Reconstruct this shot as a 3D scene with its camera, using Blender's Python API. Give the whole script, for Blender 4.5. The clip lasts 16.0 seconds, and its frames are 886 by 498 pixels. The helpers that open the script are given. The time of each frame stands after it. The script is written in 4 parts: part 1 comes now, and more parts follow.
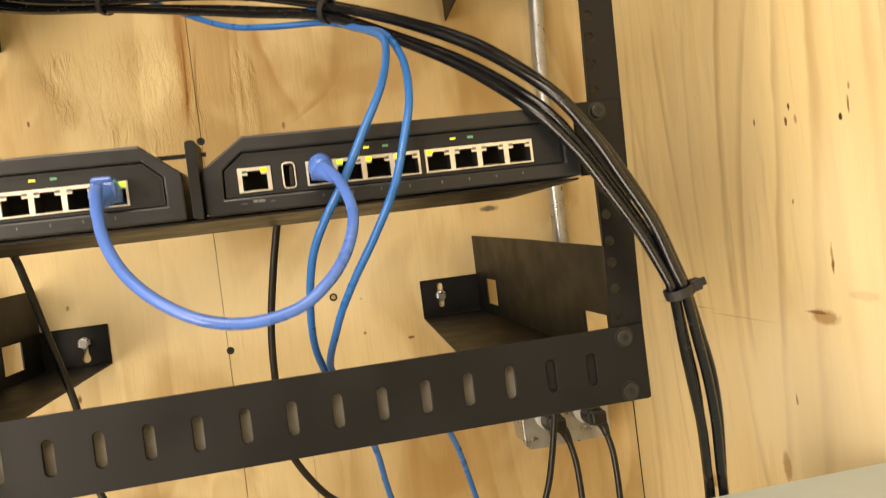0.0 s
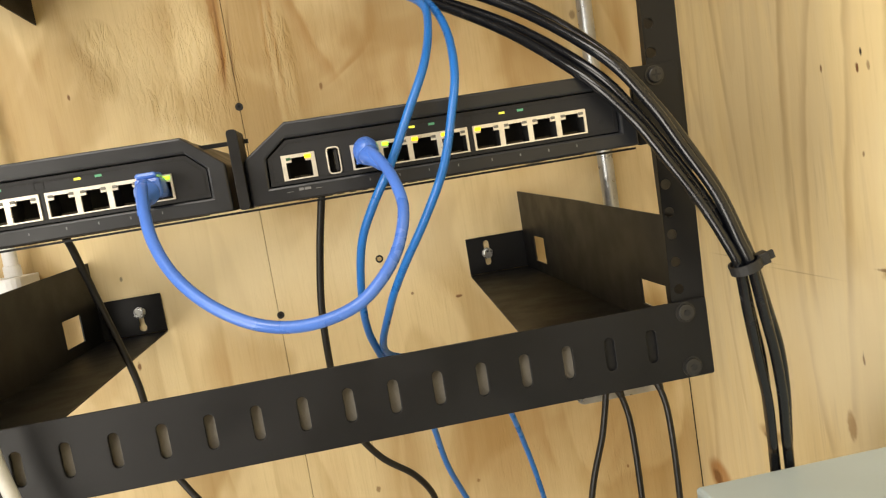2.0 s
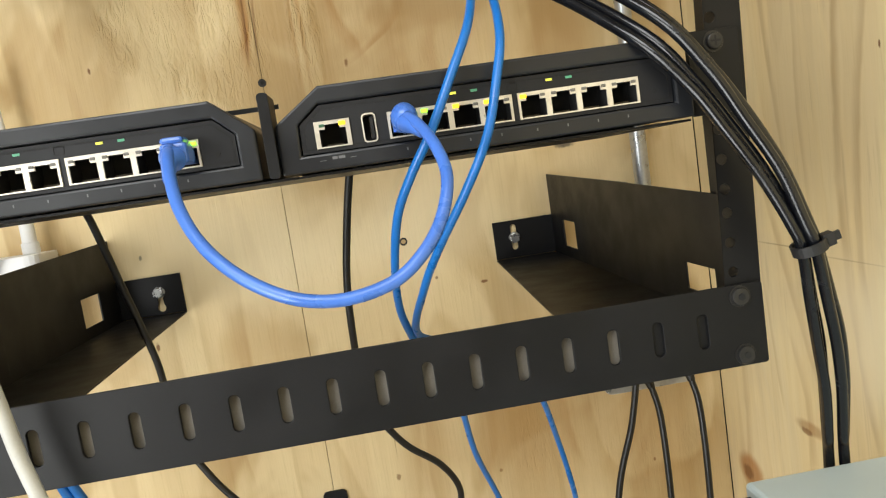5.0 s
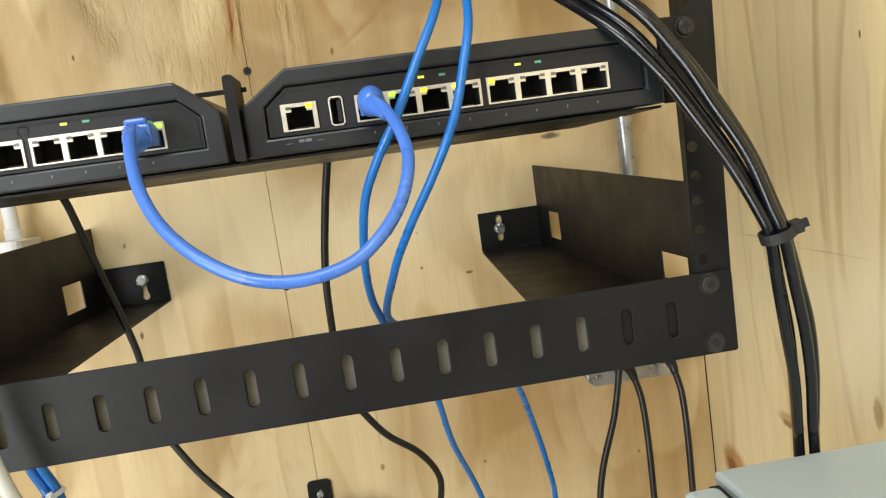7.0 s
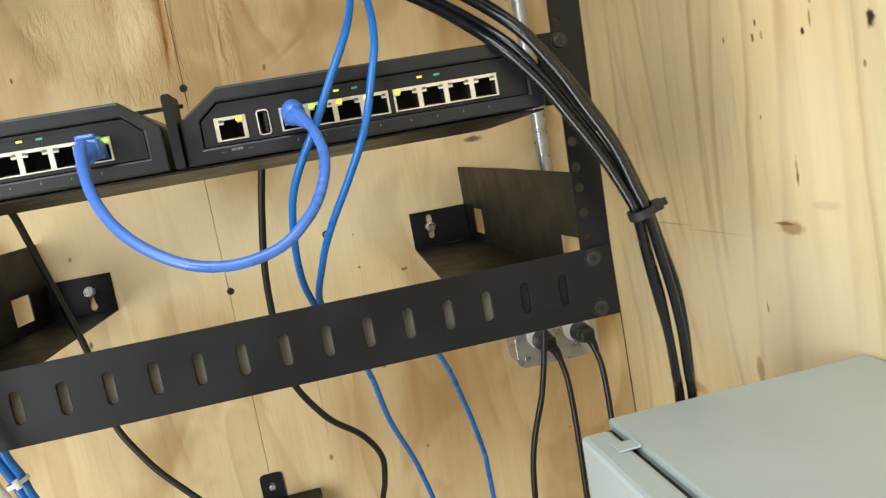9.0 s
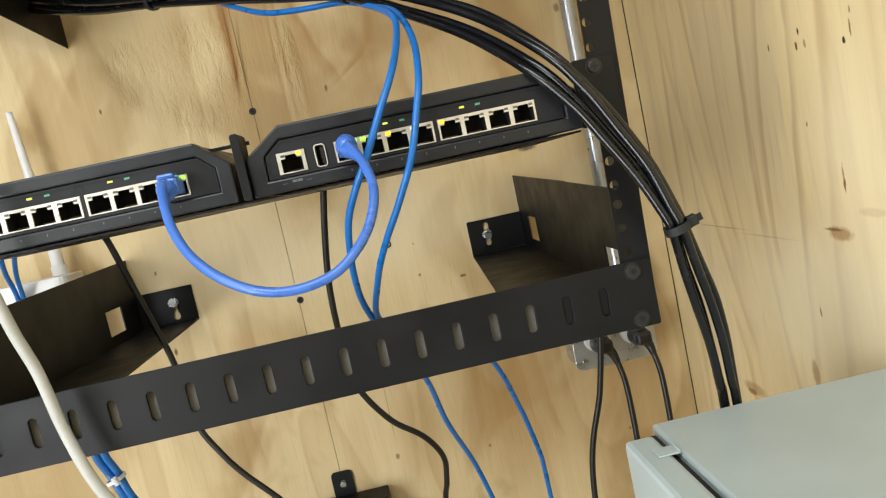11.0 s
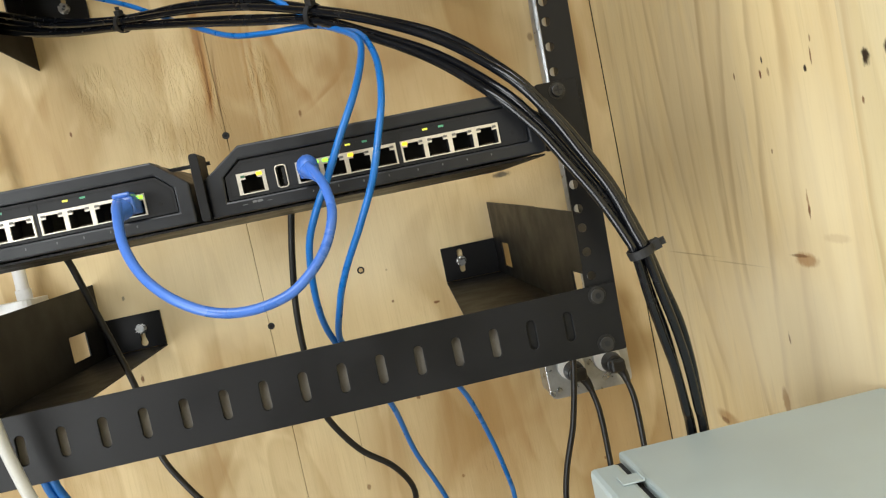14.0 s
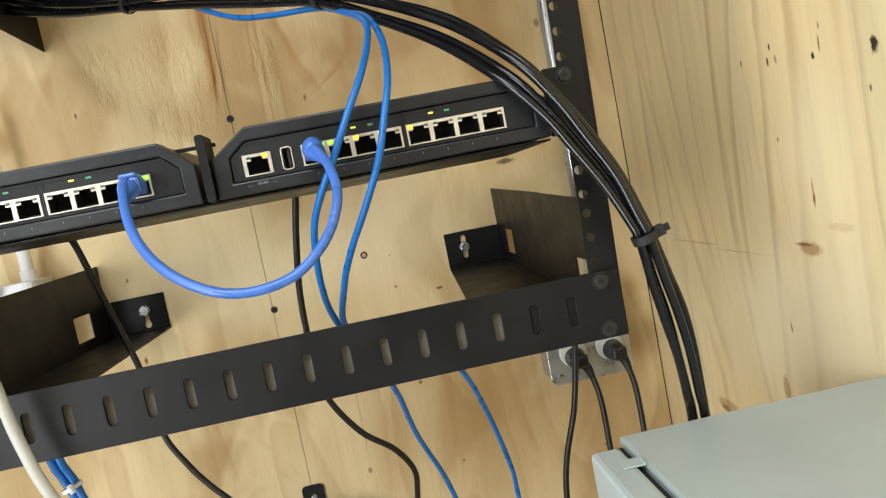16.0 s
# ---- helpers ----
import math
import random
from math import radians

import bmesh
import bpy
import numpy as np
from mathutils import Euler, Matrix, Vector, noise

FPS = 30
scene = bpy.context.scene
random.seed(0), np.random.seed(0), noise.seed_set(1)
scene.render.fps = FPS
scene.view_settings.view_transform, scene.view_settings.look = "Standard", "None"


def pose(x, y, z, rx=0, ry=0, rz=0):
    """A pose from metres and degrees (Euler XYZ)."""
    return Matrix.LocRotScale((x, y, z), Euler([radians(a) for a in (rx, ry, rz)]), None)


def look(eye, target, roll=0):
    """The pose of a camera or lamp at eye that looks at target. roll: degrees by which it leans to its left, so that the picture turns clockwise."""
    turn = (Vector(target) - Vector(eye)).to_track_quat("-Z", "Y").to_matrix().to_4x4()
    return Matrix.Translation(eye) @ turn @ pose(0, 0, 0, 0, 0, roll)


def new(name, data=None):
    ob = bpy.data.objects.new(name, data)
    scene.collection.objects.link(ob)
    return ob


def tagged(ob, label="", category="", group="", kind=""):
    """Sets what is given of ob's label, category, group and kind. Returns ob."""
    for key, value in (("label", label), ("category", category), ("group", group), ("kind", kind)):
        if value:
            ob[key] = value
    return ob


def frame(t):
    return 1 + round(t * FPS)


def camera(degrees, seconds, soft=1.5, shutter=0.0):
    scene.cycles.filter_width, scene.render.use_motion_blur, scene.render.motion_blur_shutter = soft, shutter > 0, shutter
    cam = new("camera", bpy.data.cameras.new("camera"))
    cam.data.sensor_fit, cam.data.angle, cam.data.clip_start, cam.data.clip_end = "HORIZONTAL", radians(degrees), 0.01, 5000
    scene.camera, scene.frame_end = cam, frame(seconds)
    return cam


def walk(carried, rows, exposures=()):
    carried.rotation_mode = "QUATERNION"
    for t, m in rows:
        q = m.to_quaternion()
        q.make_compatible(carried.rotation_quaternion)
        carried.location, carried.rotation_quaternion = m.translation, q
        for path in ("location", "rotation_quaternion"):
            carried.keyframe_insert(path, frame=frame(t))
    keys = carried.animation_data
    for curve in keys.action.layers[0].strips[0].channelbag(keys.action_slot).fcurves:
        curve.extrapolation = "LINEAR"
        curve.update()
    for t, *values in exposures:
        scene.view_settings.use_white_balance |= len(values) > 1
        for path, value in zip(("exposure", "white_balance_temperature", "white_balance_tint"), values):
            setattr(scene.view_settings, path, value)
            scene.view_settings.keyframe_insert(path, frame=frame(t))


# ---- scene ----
cam = camera(64.7, 16.0, soft=1.2, shutter=0.3)
PATH = [
    (0, (0.065, -0.389, 1.439), (0.406, 1.582, 1.401), -7.1),
    (0.5, (0.073, -0.407, 1.47), (0.405, 1.564, 1.385), -7.5),
    (1, (0.062, -0.382, 1.469), (0.419, 1.577, 1.284), -7.8),
    (1.5, (0.063, -0.384, 1.466), (0.323, 1.587, 1.248), -8.7),
    (2, (0.064, -0.375, 1.463), (0.267, 1.605, 1.265), -9.3),
    (2.5, (0.06, -0.365, 1.46), (0.218, 1.619, 1.27), -9.6),
    (3, (0.053, -0.354, 1.458), (0.189, 1.632, 1.26), -9.5),
    (3.5, (0.047, -0.358, 1.462), (0.189, 1.626, 1.256), -9.1),
    (4, (0.045, -0.358, 1.461), (0.199, 1.625, 1.249), -9.0),
    (4.2, (0.047, -0.356, 1.46), (0.206, 1.626, 1.247), -9.0),
    (6.3, (0.058, -0.351, 1.451), (0.208, 1.63, 1.221), -8.0),
    (6.5, (0.062, -0.355, 1.451), (0.215, 1.626, 1.223), -8.1),
    (7, (0.067, -0.353, 1.448), (0.226, 1.626, 1.214), -8.1),
    (7.5, (0.07, -0.361, 1.449), (0.239, 1.618, 1.211), -7.9),
    (8, (0.07, -0.362, 1.448), (0.249, 1.615, 1.203), -8.0),
    (8.5, (0.07, -0.382, 1.444), (0.262, 1.594, 1.202), -9.2),
    (9, (0.077, -0.413, 1.44), (0.381, 1.55, 1.205), -10.4),
    (9.5, (0.08, -0.453, 1.461), (0.387, 1.513, 1.258), -11.7),
    (10, (0.086, -0.446, 1.456), (0.299, 1.53, 1.232), -13.1),
    (10.2, (0.086, -0.447, 1.458), (0.247, 1.535, 1.24), -13.2),
    (12.3, (0.101, -0.437, 1.445), (0.195, 1.553, 1.266), -12.0),
    (12.5, (0.101, -0.44, 1.447), (0.199, 1.551, 1.293), -12.0),
    (13, (0.103, -0.437, 1.446), (0.222, 1.556, 1.322), -12.2),
    (13.5, (0.103, -0.436, 1.445), (0.256, 1.554, 1.322), -12.1),
    (14, (0.104, -0.44, 1.446), (0.272, 1.549, 1.314), -11.8),
    (14.5, (0.103, -0.439, 1.445), (0.271, 1.549, 1.304), -11.8),
    (15, (0.103, -0.437, 1.442), (0.27, 1.55, 1.292), -11.5),
    (15.5, (0.103, -0.44, 1.443), (0.265, 1.547, 1.283), -11.2),
    (16, (0.102, -0.441, 1.444), (0.257, 1.546, 1.279), -11.2),
]
walk(cam, [(t, look(eye, target, roll)) for t, eye, target, roll in PATH],
     [(0.0, 0.10, 9400, 17), (1.0, 0.05, 8700, 16), (2.0, 0.0, 7600, 13), (3.0, 0.0, 7000, 10), (6.5, 0.05, 6600, 10), (8.5, 0.0, 6500, 10), (10.0, -0.12, 6500, 10), (16.0, -0.12, 6500, 10)])


# ---- world and light ----
world = bpy.data.worlds.new("sky")
scene.world = world
world.use_nodes = True
wn = world.node_tree.nodes
sky = wn.new("ShaderNodeTexSky")
sky.sky_type, sky.sun_disc = "NISHITA", False
sky.sun_elevation, sky.sun_rotation = radians(50), radians(200)
wn["Background"].inputs["Strength"].default_value = 0.1
world.node_tree.links.new(sky.outputs[0], wn["Background"].inputs["Color"])

# daylight through the open hatch in the west wall
DOOR_X, DOOR_Y0, DOOR_Y1, DOOR_Z0, DOOR_Z1 = -1.05, -2.3, -0.3, 0.5, 1.9
lamp = bpy.data.lights.new("hatch_daylight", "AREA")
lamp.shape, lamp.size, lamp.size_y = "RECTANGLE", DOOR_Y1 - DOOR_Y0 - 0.02, DOOR_Z1 - DOOR_Z0 - 0.02
lamp.energy, lamp.color = 74.0, (0.945, 0.98, 0.975)
day = new("hatch_daylight", lamp)
day.matrix_world = pose(DOOR_X - 0.03, (DOOR_Y0 + DOOR_Y1) / 2, (DOOR_Z0 + DOOR_Z1) / 2, 0, -90, 0)

# daylight through the roof opening behind the camera
ROOF_X0, ROOF_X1, ROOF_Y0, ROOF_Y1, CEIL = -0.9, 0.1, -1.7, -0.5, 2.4
lamp = bpy.data.lights.new("roof_daylight", "AREA")
lamp.shape, lamp.size, lamp.size_y = "RECTANGLE", ROOF_X1 - ROOF_X0 - 0.02, ROOF_Y1 - ROOF_Y0 - 0.02
lamp.energy, lamp.color = 28.0, (0.945, 0.98, 0.975)
day = new("roof_daylight", lamp)
day.matrix_world = pose((ROOF_X0 + ROOF_X1) / 2, (ROOF_Y0 + ROOF_Y1) / 2, CEIL + 0.04)


# ---- materials ----
def nodes_of(name):
    m = bpy.data.materials.new(name)
    m.use_nodes = True
    nt = m.node_tree
    return m, nt, nt.nodes["Principled BSDF"]


def math_node(nt, op, a, b=None, c=None, clamp=False):
    n = nt.nodes.new("ShaderNodeMath")
    n.operation, n.use_clamp = op, clamp
    for i, v in enumerate((a, b, c)):
        if v is None:
            continue
        if isinstance(v, (int, float)):
            n.inputs[i].default_value = v
        else:
            nt.links.new(v, n.inputs[i])
    return n.outputs[0]


def mix_node(nt, fac, a, b, mode="MIX"):
    n = nt.nodes.new("ShaderNodeMix")
    n.data_type, n.blend_type = "RGBA", mode
    for sock, v in ((n.inputs[0], fac), (n.inputs[6], a), (n.inputs[7], b)):
        if isinstance(v, (int, float)):
            sock.default_value = v
        elif isinstance(v, tuple):
            sock.default_value = (*v, 1)
        else:
            nt.links.new(v, sock)
    return n.outputs[2]


def noise_node(nt, vec, scale, detail=3.0, rough=0.55, dist=0.0):
    n = nt.nodes.new("ShaderNodeTexNoise")
    n.inputs["Scale"].default_value, n.inputs["Detail"].default_value = scale, detail
    n.inputs["Roughness"].default_value, n.inputs["Distortion"].default_value = rough, dist
    if vec is not None:
        nt.links.new(vec, n.inputs["Vector"])
    return n.outputs["Fac"]


def range_node(nt, v, a, b, c=0.0, d=1.0, smooth=True):
    n = nt.nodes.new("ShaderNodeMapRange")
    n.interpolation_type = "SMOOTHSTEP" if smooth else "LINEAR"
    nt.links.new(v, n.inputs[0])
    for i, x in enumerate((a, b, c, d)):
        n.inputs[i + 1].default_value = x
    return n.outputs[0]


def bump_node(nt, bsdf, height, strength, distance):
    n = nt.nodes.new("ShaderNodeBump")
    n.inputs["Strength"].default_value, n.inputs["Distance"].default_value = strength, distance
    nt.links.new(height, n.inputs["Height"])
    nt.links.new(n.outputs[0], bsdf.inputs["Normal"])


def coords(nt):
    c = nt.nodes.new("ShaderNodeTexCoord")
    return c.outputs["Object"]


def simple(name, colour, rough=0.5, metal=0.0, vary=0.12, scale=60.0, grain=900.0, bump=0.06, spec=0.5):
    """A plain surface with mottling at two scales, slight roughness change and a fine relief."""
    m, nt, b = nodes_of(name)
    v = coords(nt)
    big, small = noise_node(nt, v, scale, 4), noise_node(nt, v, grain, 2)
    k = math_node(nt, "ADD", math_node(nt, "MULTIPLY", big, 0.7), math_node(nt, "MULTIPLY", small, 0.3))
    dark = tuple(c * (1 - vary) for c in colour)
    light = tuple(min(1, c * (1 + vary)) for c in colour)
    nt.links.new(mix_node(nt, range_node(nt, k, 0.35, 0.65), dark, light), b.inputs["Base Color"])
    nt.links.new(range_node(nt, big, 0.3, 0.7, max(0.05, rough - 0.07), min(1, rough + 0.07)), b.inputs["Roughness"])
    b.inputs["Metallic"].default_value = metal
    b.inputs["Specular IOR Level"].default_value = spec
    bump_node(nt, b, small, bump, 0.0006)
    return m


def glow(name, colour, strength):
    m, nt, b = nodes_of(name)
    b.inputs["Base Color"].default_value = (*colour, 1)
    b.inputs["Emission Color"].default_value = (*colour, 1)
    b.inputs["Emission Strength"].default_value = strength
    b.inputs["Roughness"].default_value = 0.3
    return m


def plywood(name, axis, pale, amber, figure, spots=(), seed=0.0, contrast=0.5, tall=1.0, rings=9.0, blotch=0.4, rough_grain=0.4, grey=0.0, streaks=(), torn=()):
    """Rotary-cut plywood, grain upright. spots: u, z, half width, half height, strength, colour.
    streaks: three (u, z) on a curved latewood line, width of its soft side (minus: to the other side), strength, colour.
    torn: u, z, half width, half height of patches where the veneer is rippled."""
    m, nt, b = nodes_of(name)
    sep = nt.nodes.new("ShaderNodeSeparateXYZ")
    nt.links.new(coords(nt), sep.inputs[0])
    u, z = sep.outputs[axis], sep.outputs["Z"]

    def vec(su, sz, off=0.0):
        c = nt.nodes.new("ShaderNodeCombineXYZ")
        nt.links.new(math_node(nt, "MULTIPLY", u, su), c.inputs[0])
        c.inputs[1].default_value = seed + off
        nt.links.new(math_node(nt, "MULTIPLY", z, sz), c.inputs[2])
        return c.outputs[0]

    wob = noise_node(nt, vec(5.0, 2.2), 1.0, 3)
    field = noise_node(nt, vec(4.2, 0.9 / tall, 3.0), figure, 2.0, 0.5, 0.3)
    ring = math_node(nt, "FRACT", math_node(nt, "MULTIPLY", math_node(nt, "ADD", field, math_node(nt, "MULTIPLY", wob, 0.14 / math.sqrt(tall))), rings))
    bands = math_node(nt, "MULTIPLY", math_node(nt, "POWER", ring, 2.6), range_node(nt, ring, 1.0, 0.93))
    blot = range_node(nt, noise_node(nt, vec(7.0, 4.4 / tall, 7.0), 1.0, 3, 0.5, 1.1), 0.48, 0.62)
    streak = range_node(nt, noise_node(nt, vec(60.0, 1.4 / tall, 11.0), 1.0, 3), 0.42, 0.75)
    fine = noise_node(nt, vec(420.0, 16.0, 13.0), 1.0, 3, 0.6)
    k = math_node(nt, "ADD", math_node(nt, "MULTIPLY", bands, contrast), math_node(nt, "MULTIPLY", blot, blotch))
    k = math_node(nt, "ADD", k, math_node(nt, "MULTIPLY", streak, 0.14), clamp=True)
    col = mix_node(nt, k, pale, amber)
    col = mix_node(nt, math_node(nt, "MULTIPLY", range_node(nt, fine, 0.5, 0.85), 0.16), col, tuple(c * 0.6 for c in amber))
    if grey:
        worn = range_node(nt, noise_node(nt, vec(16.0, 4.5, 41.0), 1.0, 4, 0.6, 0.8), 0.45, 0.68, 0.0, grey)
        col = mix_node(nt, worn, col, (0.58, 0.48, 0.33))
        hair = range_node(nt, noise_node(nt, vec(150.0, 9.0, 47.0), 1.0, 3, 0.6, 0.5), 0.60, 0.74, 0.0, grey * 0.8)
        col = mix_node(nt, hair, col, (0.42, 0.31, 0.19))
    waver = math_node(nt, "MULTIPLY", math_node(nt, "SUBTRACT", noise_node(nt, vec(30.0, 14.0, 51.0), 1.0, 3), 0.5), 0.9)
    thin = range_node(nt, noise_node(nt, vec(22.0, 9.0, 57.0), 1.0, 2), 0.3, 0.62, 0.35, 1.0)
    for (ua, za), (ub, zb), (uc, zc), w, strength, colour in streaks:
        c2, c1, c0 = (float(c) for c in np.polyfit([za, zb, zc], [ua, ub, uc], 2))
        line = math_node(nt, "MULTIPLY_ADD", math_node(nt, "MULTIPLY_ADD", z, c2, c1), z, c0)
        d = math_node(nt, "ADD", math_node(nt, "MULTIPLY", math_node(nt, "SUBTRACT", u, line), 1 / w), waver)
        soft = math_node(nt, "MULTIPLY", range_node(nt, d, -1.0, 0.0), range_node(nt, d, 0.4, 0.0))
        ends = math_node(nt, "MULTIPLY", range_node(nt, z, min(za, zc) - 0.025, min(za, zc) + 0.015), range_node(nt, z, max(za, zc) + 0.025, max(za, zc) - 0.015))
        mask = math_node(nt, "MULTIPLY", math_node(nt, "MULTIPLY", soft, ends), math_node(nt, "MULTIPLY", thin, strength))
        col = mix_node(nt, mask, col, colour)
    jag = math_node(nt, "MULTIPLY", math_node(nt, "SUBTRACT", noise_node(nt, vec(300.0, 170.0, 21.0), 1.0, 3), 0.5), 1.5)
    for su, sz, hw, hh, strength, colour in spots:
        du = math_node(nt, "MULTIPLY", math_node(nt, "SUBTRACT", u, su), 1 / hw)
        dz = math_node(nt, "MULTIPLY", math_node(nt, "SUBTRACT", z, sz), 1 / hh)
        d = math_node(nt, "SQRT", math_node(nt, "ADD", math_node(nt, "MULTIPLY", du, du), math_node(nt, "MULTIPLY", dz, dz)))
        edge = math_node(nt, "MULTIPLY", waver if hw > 0.018 else jag, 1.0 if hw < 0.004 else 0.5 if hw < 0.018 else 0.7)
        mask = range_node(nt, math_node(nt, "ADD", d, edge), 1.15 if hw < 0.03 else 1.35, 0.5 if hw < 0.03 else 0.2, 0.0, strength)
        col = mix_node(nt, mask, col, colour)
    nt.links.new(col, b.inputs["Base Color"])
    nt.links.new(range_node(nt, fine, 0.3, 0.7, 0.5, 0.68), b.inputs["Roughness"])
    b.inputs["Specular IOR Level"].default_value = 0.35
    patch_mask = range_node(nt, noise_node(nt, vec(11.0, 9.0, 31.0), 1.0, 2), 0.52, 0.68, 0.03, 0.35)
    for su, sz, hw, hh in torn:
        du = math_node(nt, "MULTIPLY", math_node(nt, "SUBTRACT", u, su), 1 / hw)
        dz = math_node(nt, "MULTIPLY", math_node(nt, "SUBTRACT", z, sz), 1 / hh)
        d = math_node(nt, "ADD", math_node(nt, "MULTIPLY", du, du), math_node(nt, "MULTIPLY", dz, dz))
        patch_mask = math_node(nt, "MAXIMUM", patch_mask, math_node(nt, "MULTIPLY", range_node(nt, d, 1.2, 0.3, 0.0, 2.6), thin))
    ripple = math_node(nt, "MULTIPLY", noise_node(nt, vec(170.0, 48.0, 29.0), 1.0, 2.5, 0.55, 0.7), patch_mask)
    bump_node(nt, b, math_node(nt, "ADD", math_node(nt, "MULTIPLY", fine, 0.14), ripple), rough_grain, 0.0022)
    return m


BROWN, DARK, RUST = (0.16, 0.065, 0.02), (0.03, 0.018, 0.01), (0.30, 0.13, 0.035)
PALE = (0.85, 0.735, 0.49)
AMBER, TAN, GREY_TAN = (0.40, 0.235, 0.085), (0.47, 0.315, 0.145), (0.48, 0.335, 0.165)
PLY_BACK = plywood("plywood_back", "X", (0.70, 0.555, 0.315), (0.43, 0.285, 0.12), 1.0, (
    (-0.0625, 1.70, 0.0034, 0.03, 0.5, RUST),
    (-0.212, 1.411, 0.0017, 0.0035, 1, DARK), (0.268, 1.4645, 0.012, 0.0042, 0.9, (0.06, 0.03, 0.014)), (0.269, 1.4642, 0.008, 0.003, 1, DARK),
    (0.041, 1.587, 0.0022, 0.005, 0.8, BROWN), (-0.226, 1.613, 0.0016, 0.0035, 0.9, BROWN),
    (0.103, 1.338, 0.002, 0.002, 0.9, BROWN), (0.156, 1.325, 0.0045, 0.002, 0.9, BROWN), (0.103, 1.378, 0.0014, 0.0014, 0.8, BROWN),
    (-0.212, 1.311, 0.002, 0.005, 0.9, BROWN), (0.109, 1.212, 0.0028, 0.003, 0.9, BROWN), (0.025, 1.115, 0.0028, 0.0045, 0.7, BROWN),
    (0.144, 1.10, 0.0026, 0.0026, 0.8, BROWN), (0.329, 1.079, 0.0016, 0.0024, 0.9, BROWN), (0.338, 1.625, 0.004, 0.006, 0.6, BROWN),
    # paler wood across the middle, with its brighter light put into the colour
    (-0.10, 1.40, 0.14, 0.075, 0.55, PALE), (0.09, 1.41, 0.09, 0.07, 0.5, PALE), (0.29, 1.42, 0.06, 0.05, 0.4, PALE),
    # amber figure, with shade low, high and by the corner painted in
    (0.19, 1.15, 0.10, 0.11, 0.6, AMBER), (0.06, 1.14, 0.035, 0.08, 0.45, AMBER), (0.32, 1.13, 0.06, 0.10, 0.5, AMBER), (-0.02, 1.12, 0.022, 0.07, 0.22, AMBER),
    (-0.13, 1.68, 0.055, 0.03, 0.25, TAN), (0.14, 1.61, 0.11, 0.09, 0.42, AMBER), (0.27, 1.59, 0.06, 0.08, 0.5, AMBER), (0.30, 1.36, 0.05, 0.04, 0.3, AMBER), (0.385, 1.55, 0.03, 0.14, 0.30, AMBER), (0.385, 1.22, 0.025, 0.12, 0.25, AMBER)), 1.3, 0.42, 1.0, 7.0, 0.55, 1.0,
    streaks=(((-0.0555, 1.735), (-0.0565, 1.66), (-0.0600, 1.607), 0.012, 1.0, (0.36, 0.17, 0.04)), ((-0.0575, 1.70), (-0.0582, 1.66), (-0.0605, 1.607), 0.0035, 0.9, BROWN), ((-0.045, 1.680), (-0.048, 1.648), (-0.050, 1.610), 0.0035, 0.9, BROWN), ((-0.007, 1.70), (-0.010, 1.633), (-0.008, 1.56), 0.005, 0.8, AMBER),
             ((0.001, 1.70), (0.0, 1.624), (0.001, 1.56), 0.006, 0.75, AMBER), ((0.022, 1.70), (0.038, 1.640), (0.056, 1.598), 0.016, 1.0, AMBER),
             ((0.110, 1.66), (0.090, 1.616), (0.066, 1.598), 0.014, 0.85, AMBER), ((-0.225, 1.73), (-0.206, 1.662), (-0.174, 1.61), 0.022, 0.6, GREY_TAN),
             ((-0.272, 1.68), (-0.252, 1.607), (-0.234, 1.56), 0.02, 0.45, GREY_TAN), ((-0.105, 1.70), (-0.128, 1.62), (-0.16, 1.55), 0.03, 0.4, TAN),
             ((0.027, 1.25), (0.027, 1.186), (0.027, 1.15), 0.0012, 0.8, BROWN), ((-0.150, 1.225), (-0.145, 1.199), (-0.138, 1.15), 0.006, 0.5, AMBER),
             ((0.145, 1.62), (0.135, 1.58), (0.15, 1.53), 0.02, 0.5, AMBER), ((0.205, 1.45), (0.20, 1.38), (0.215, 1.30), 0.018, 0.35, TAN),
             ((-0.10, 1.45), (-0.085, 1.36), (-0.095, 1.20), 0.02, 0.4, TAN), ((0.13, 1.27), (0.145, 1.19), (0.135, 1.10), 0.012, 0.5, AMBER),
             ((0.23, 1.27), (0.225, 1.19), (0.24, 1.10), 0.014, 0.5, AMBER), ((0.05, 1.28), (0.055, 1.2), (0.045, 1.08), 0.01, 0.4, AMBER)),
    torn=((-0.105, 1.625, 0.075, 0.085), (-0.19, 1.645, 0.03, 0.045), (0.0, 1.615, 0.02, 0.07)))
